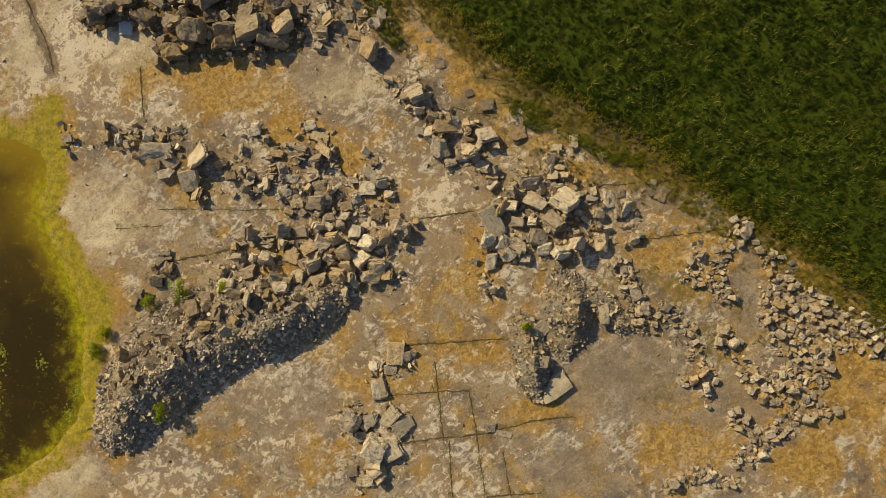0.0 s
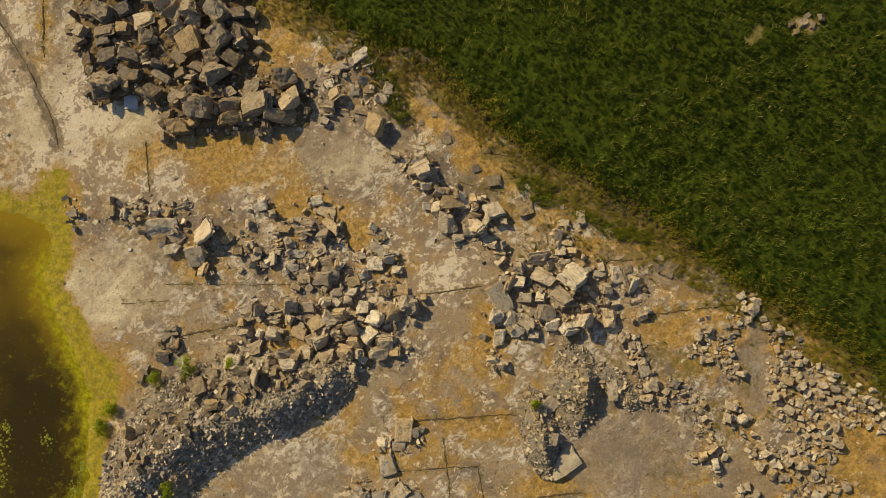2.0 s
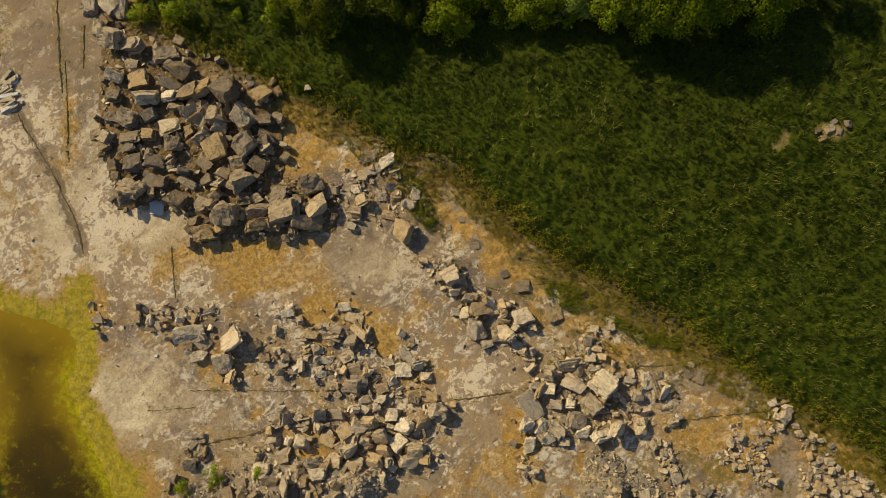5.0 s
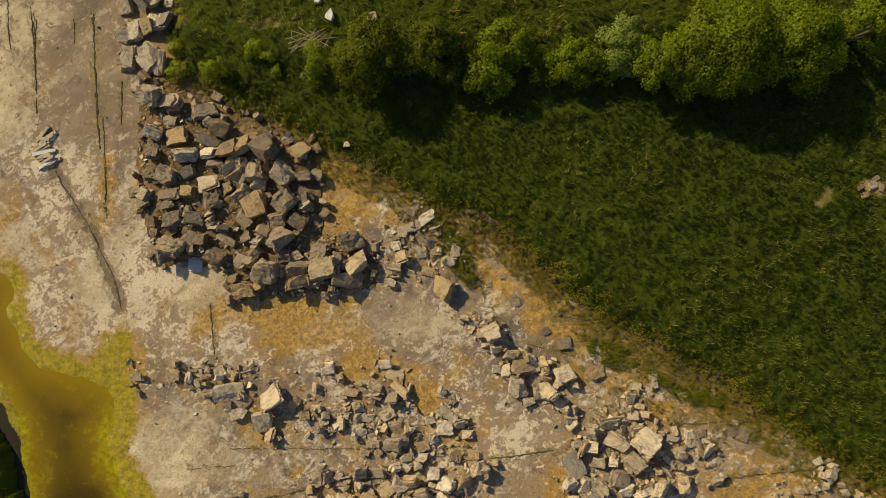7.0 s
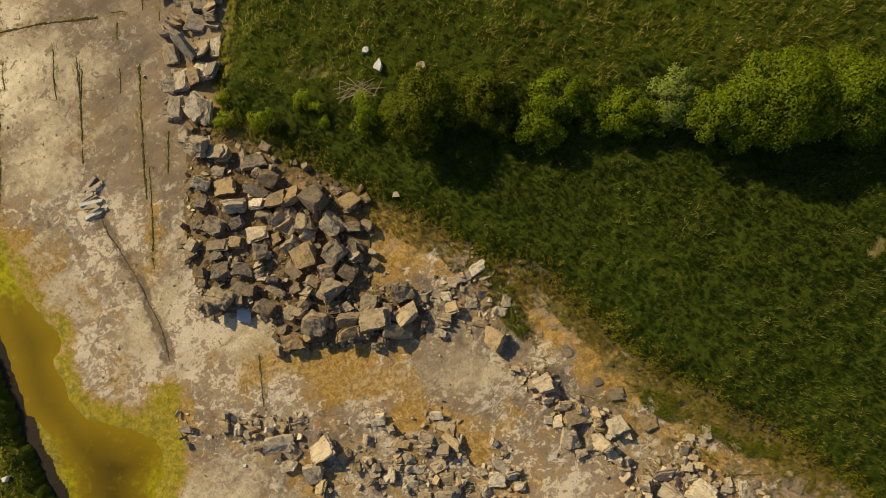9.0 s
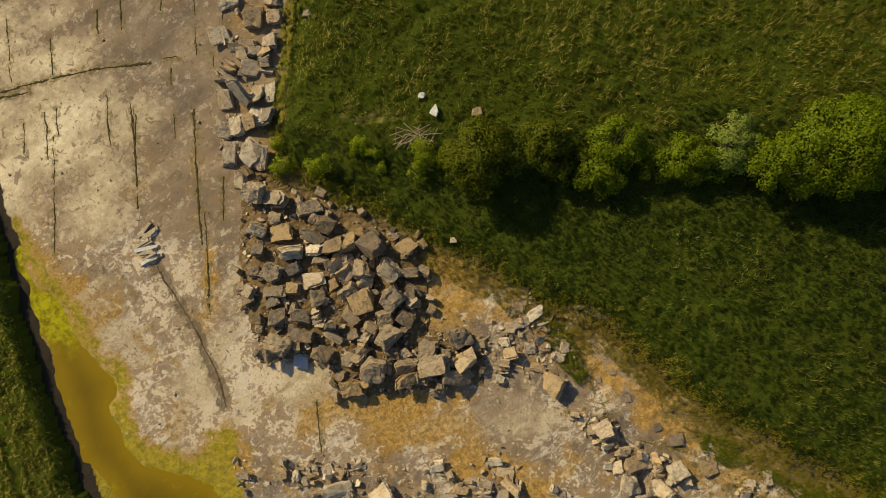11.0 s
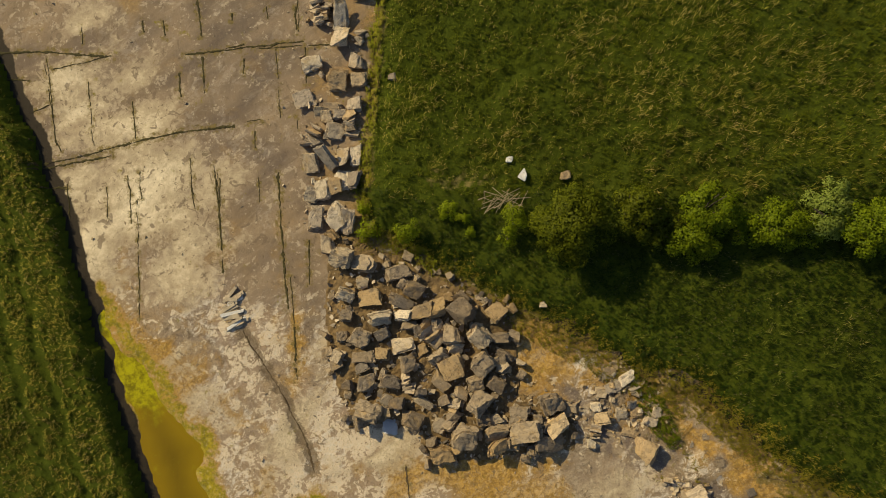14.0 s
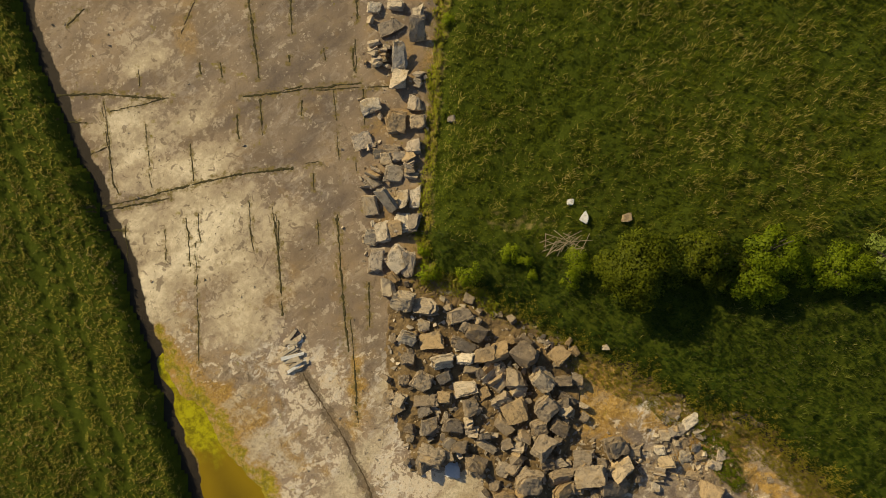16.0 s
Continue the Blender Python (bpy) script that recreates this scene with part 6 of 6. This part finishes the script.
def build_bush(name, x, y, rx, ry, tall, material, label, category, group, seed, leaf=0.17, dense=1.0, stems=5):
    """A bush: several stems from one root, and a crown of leaf sprays gathered on uneven boughs."""
    rng, g = random.Random(seed), np.random.default_rng(seed)
    root = new(name)
    z = surface(x, y) - 0.05
    root.location = (x, y, z)
    tagged(root, label, category, group)
    for k in range(stems):
        bm = bmesh.new()
        a = 6.2832 * (k + rng.random()) / stems
        r = rng.uniform(0.35, 0.65)
        knee = Vector((0.3 * rx * math.cos(a), 0.3 * ry * math.sin(a), 0.35 * tall))
        end = Vector((r * rx * math.cos(a), r * ry * math.sin(a), tall * rng.uniform(0.6, 0.85)))
        limb(bm, Vector((0.05 * math.cos(a), 0.05 * math.sin(a), 0)), knee, 0.025 * tall, 0.017 * tall)
        limb(bm, knee, end, 0.017 * tall, 0.006 * tall)
        part("stem", bm, BARK, root)
    # boughs: small lobes over a dome
    lobes = int(8 + 6.5 * rx * ry)
    u = g.random(lobes)
    ang, rad = g.uniform(0, 6.283, lobes), np.sqrt(u) * 0.86
    top = np.sqrt(np.clip(1 - rad**2, 0, 1))
    cz = tall * (0.16 + 0.62 * top * g.uniform(0.55, 1.08, lobes))
    size = g.uniform(0.15, 0.30, lobes) * min(rx, ry) + 0.14
    centre = np.stack([rad * np.cos(ang) * rx, rad * np.sin(ang) * ry, cz], -1)
    per = (dense * 60 * (size / leaf * 0.36) ** 2).astype(int) + 14
    who = np.repeat(np.arange(lobes), per)
    n = len(who)
    d = g.normal(0, 1, (n, 3))
    d /= np.linalg.norm(d, axis=1, keepdims=True)
    d[:, 2] = np.where(d[:, 2] < -0.3, -d[:, 2], d[:, 2])
    p = centre[who] + d * (size[who] * g.uniform(0.55, 1.12, n))[:, None] * np.array([1, 1, 0.85])
    p[:, 2] = np.maximum(p[:, 2], 0.06)
    nrm = d * 0.7 + g.normal(0, 0.55, (n, 3)) + np.array([0, 0, 0.25])
    nrm /= np.linalg.norm(nrm, axis=1, keepdims=True)
    t = np.cross(nrm, g.normal(0, 1, (n, 3)))
    t /= np.linalg.norm(t, axis=1, keepdims=True)
    b = np.cross(nrm, t)
    s = (leaf * g.uniform(0.6, 1.25, n))[:, None]
    verts = np.stack([p - t * s * 0.5, p - b * s * 0.3, p + t * s * 0.5, p + b * s * 0.3], 1).reshape(-1, 3)
    mesh = raw_mesh("crown", verts, np.arange(4 * n).reshape(-1, 4))
    # sprays shade with the bough that they sit on
    bough = 0.6 * d + 0.6 * centre[who] / np.array([rx, ry, tall]) + g.normal(0, 0.12, (n, 3))
    bough /= np.linalg.norm(bough, axis=1, keepdims=True)
    smooth(mesh)
    mesh.normals_split_custom_set_from_vertices(np.repeat(bough, 4, 0))
    mesh.materials.append(material)
    crown = new("crown", mesh)
    crown.parent = root
    return root


BUSHES = [
    (-9.38, 27.16, 2.33, 2.39, 4.1), (-11.05, 27.13, 1.09, 1.54, 2.2), (-5.64, 27.91, 1.78, 1.85, 3.3), (-4.22, 26.92, 1.37, 1.5, 2.1), (-1.11, 27.93, 1.85, 1.71, 3.2), (-1.99, 26.34, 1.98, 1.5, 2.3),
    (1.03, 26.61, 1.23, 1.03, 1.5), (2.93, 26.93, 1.71, 1.57, 2.3), (5.65, 27.98, 1.5, 1.92, 2.7), (8.26, 26.38, 2.26, 1.98, 3.8), (11.64, 27.32, 3.42, 2.91, 5), (15.26, 27.37, 2.8, 2.74, 4.6),
    (19.71, 28.69, 1.71, 1.71, 4.0), (-3.19, 26.88, 1.16, 1.09, 2.1), (4.75, 26.69, 1.03, 1.09, 1.7), (7.19, 26.99, 1.37, 1.44, 2.7), (10.04, 26.05, 2.05, 1.37, 3.2),
]
SHRUBS = [
    (-19.84, 26.94, 0.86, 1.4), (-13.19, 27.51, 0.94, 1.8), (-13.52, 26.51, 0.58, 1.2), (-16.33, 27.69, 0.47, 0.8), (-15.79, 26.86, 0.36, 0.6), (-22.43, 26.99, 0.72, 0.9),
    (-22.8, 28.51, 0.43, 0.7), (-17.27, 28.26, 0.72, 0.7), (-16.86, -2.63, 0.76, 1.2), (-18.71, -3.4, 0.54, 0.9), (-17.49, -10.25, 0.58, 0.9), (-13.82, -2.27, 0.36, 0.6),
    (5.29, -3.96, 0.29, 0.5), (-22.49, -6.6, 0.5, 0.6), (-21.77, -5.48, 0.43, 0.6), (-20.92, 43.66, 0.43, 0.6),
]

for k, (x, y, rx, ry, tall) in enumerate(BUSHES):
    pale = k == 8
    build_bush("willow_bush", x, y, rx, ry, tall, LEAF_PALE if pale else LEAF_OLIVE if k in (0, 1, 2, 3, 13) else LEAF,
               "silvery grey green willow bush in the hedge row" if pale else ("large dense yellow green willow bush in the hedge row" if tall > 4 else "olive green willow bush in the hedge row" if k in (1, 2, 3, 13) else "yellow green willow bush in the hedge row"),
               "bush", "hedge row in the field", 700 + k, dense=2.3)
for k, (x, y, r, tall) in enumerate(SHRUBS):
    build_bush("shrub", x, y, r, r, tall, LEAF_LOW, "small bright green shrub", "shrub", "low shrubs", 750 + k, leaf=0.10, dense=1.2, stems=3)

# ---- small things ----
def lone_stone(name, x, y, size, material, label, seed, ratio=0.8, tall=0.6, turn=0):
    ob = new(name, wedge_shape(seed, cuts=9, rough=0.04, fine=0.25))
    ob.data.materials[0] = material
    ob.matrix_basis = pose(x, y, surface(x, y) - 0.05, 0, 0, turn) @ Matrix.Diagonal((size, size * ratio, size * tall, 1))
    return tagged(ob, label, "stone")


lone_stone("white_boulder", -13.3, 31.45, 0.50, CHALK, "small white boulder lying in the meadow grass", 801)
lone_stone("white_boulder", -12.4, 30.45, 0.72, CHALK, "larger white boulder lying in the meadow grass", 802, turn=60)
lone_stone("white_boulder", -35.9, 4.1, 0.5, CHALK, "white boulder in the western field", 803)
lone_stone("ochre_boulder", -9.75, 30.4, 0.75, BLOCK, "ochre boulder beside the willow bushes", 804)
lone_stone("dark_boulder", -20.85, 37.1, 0.6, BLOCK, "dark grey boulder at the field edge", 805)
lone_stone("edge_boulder", -17.1, 24.0, 0.5, BLOCK, "pale boulder on the grassy edge", 806)
lone_stone("edge_boulder", -11.3, 22.2, 0.5, BLOCK, "pale boulder on the grassy edge", 807)
lone_stone("white_cobble", -20.95, 4.85, 0.24, CHALK, "tiny white cobble on the bare floor", 808)
lone_stone("pale_slab", -21.15, 14.45, 1.05, WETSTONE, "smooth pale blue grey slab beside the block pile", 809, ratio=1.0, tall=0.25)
lone_stone("great_slab", 7.15, -7.75, 2.25, PALESTONE, "great pale slab leaning on the gravel mound", 812, ratio=0.62, tall=0.2, turn=32)
place_stones([(21.0, 19.6, 0.7, 0.5, 20), (21.6, 19.4, 0.6, 0.4, 80), (20.6, 19.0, 0.5, 0.4, 10), (22.0, 19.9, 0.5, 0.5, 0), (21.3, 20.0, 0.5, 0.35, 40), (20.3, 19.4, 0.4, 0.4, 0)],
             "field_stone", "brown stone on a bare patch of the field", "stones in the field", 811, material=WEATHERED)


def build_plank_stack(x, y):
    """A loose stack of long split stone slats, all pointing much the same way."""
    rng = random.Random(821)
    root = new("slat_stack")
    root.location = (x, y, surface(x, y))
    tagged(root, "loose stack of long pale split stone slats", "stone stack")
    for k in range(20):
        bm = bmesh.new()
        bmesh.ops.create_cube(bm, size=1.0)
        for v in bm.verts:
            v.co += Vector((rng.uniform(-0.08, 0.08), rng.uniform(-0.15, 0.15), rng.uniform(-0.1, 0.1)))
        cut_body(bm, rng, 3, (0.7, 0.95))
        level = k % 3
        along = -0.98 + 0.10 * k + rng.gauss(0, 0.05)
        m = pose(rng.gauss(0, 0.22), along, 0.06 + 0.05 * level, rng.gauss(0, 6), rng.gauss(0, 4), 27 + rng.gauss(0, 13))
        bmesh.ops.transform(bm, matrix=m @ Matrix.Diagonal((rng.uniform(0.7, 1.45), rng.uniform(0.15, 0.30), rng.uniform(0.09, 0.16), 1)), verts=bm.verts)
        part("slat", bm, CHALK if k % 7 == 1 else PALESTONE if k % 4 else BLOCK, root)


build_plank_stack(-31.45, 21.95)


def build_twigs(x, y):
    """A heap of dead pale twigs in the grass."""
    rng = random.Random(831)
    root = new("twig_heap")
    root.location = (x, y, surface(x, y))
    tagged(root, "heap of pale dead twigs beside the bushes", "twigs")
    for _ in range(34):
        bm = bmesh.new()
        a = radians(rng.gauss(20, 35))
        c = Vector((rng.gauss(0, 0.6), rng.gauss(0, 0.3), rng.uniform(0.06, 0.35)))
        half = Vector((math.cos(a), math.sin(a), rng.uniform(-0.1, 0.15))) * rng.uniform(0.35, 0.8)
        limb(bm, c - half, c + half, 0.022, 0.010, 5)
        part("twig", bm, STRAW, root)


build_twigs(-13.6, 28.85)


def build_mat(x, y, rx, ry, seed):
    """Floating algae: a loose raft of small ragged clots."""
    rng = random.Random(seed)
    bm = bmesh.new()
    for _ in range(int(14 + 34 * rx * ry)):
        a, reach = rng.uniform(0, 6.2832), rng.random() ** 0.6
        cx, cy, r = reach * rx * math.cos(a), reach * ry * math.sin(a), rng.uniform(0.05, 0.20) * (1.2 - 0.6 * reach)
        sides = 9
        top = bm.verts.new((cx, cy, 0.035))
        rim = []
        for k in range(sides):
            b = 6.2832 * k / sides
            q = r * rng.uniform(0.6, 1.3)
            rim.append(bm.verts.new((cx + q * math.cos(b), cy + q * math.sin(b), -0.02)))
        for k in range(sides):
            bm.faces.new((top, rim[k], rim[(k + 1) % sides]))
    ob = new("algae_mat", finish(bm, "algae_mat", MAT))
    ob.location = (x, y, WATER_LEVEL + 0.005)
    tagged(ob, "ragged lime green algae mat floating on the pond", "algae", kind="stuff")


for k, (x, y, rx, ry) in enumerate([(-26.25, -7.5, 0.5, 0.7), (-29.5, -9.4, 0.9, 1.9), (-24.2, -10.9, 0.6, 0.7), (-23.8, -9.4, 0.4, 0.9), (-24.1, -12.0, 0.6, 0.5), (-29.0, -7.2, 0.4, 0.7)]):
    build_mat(x, y, rx, ry, 841 + k)
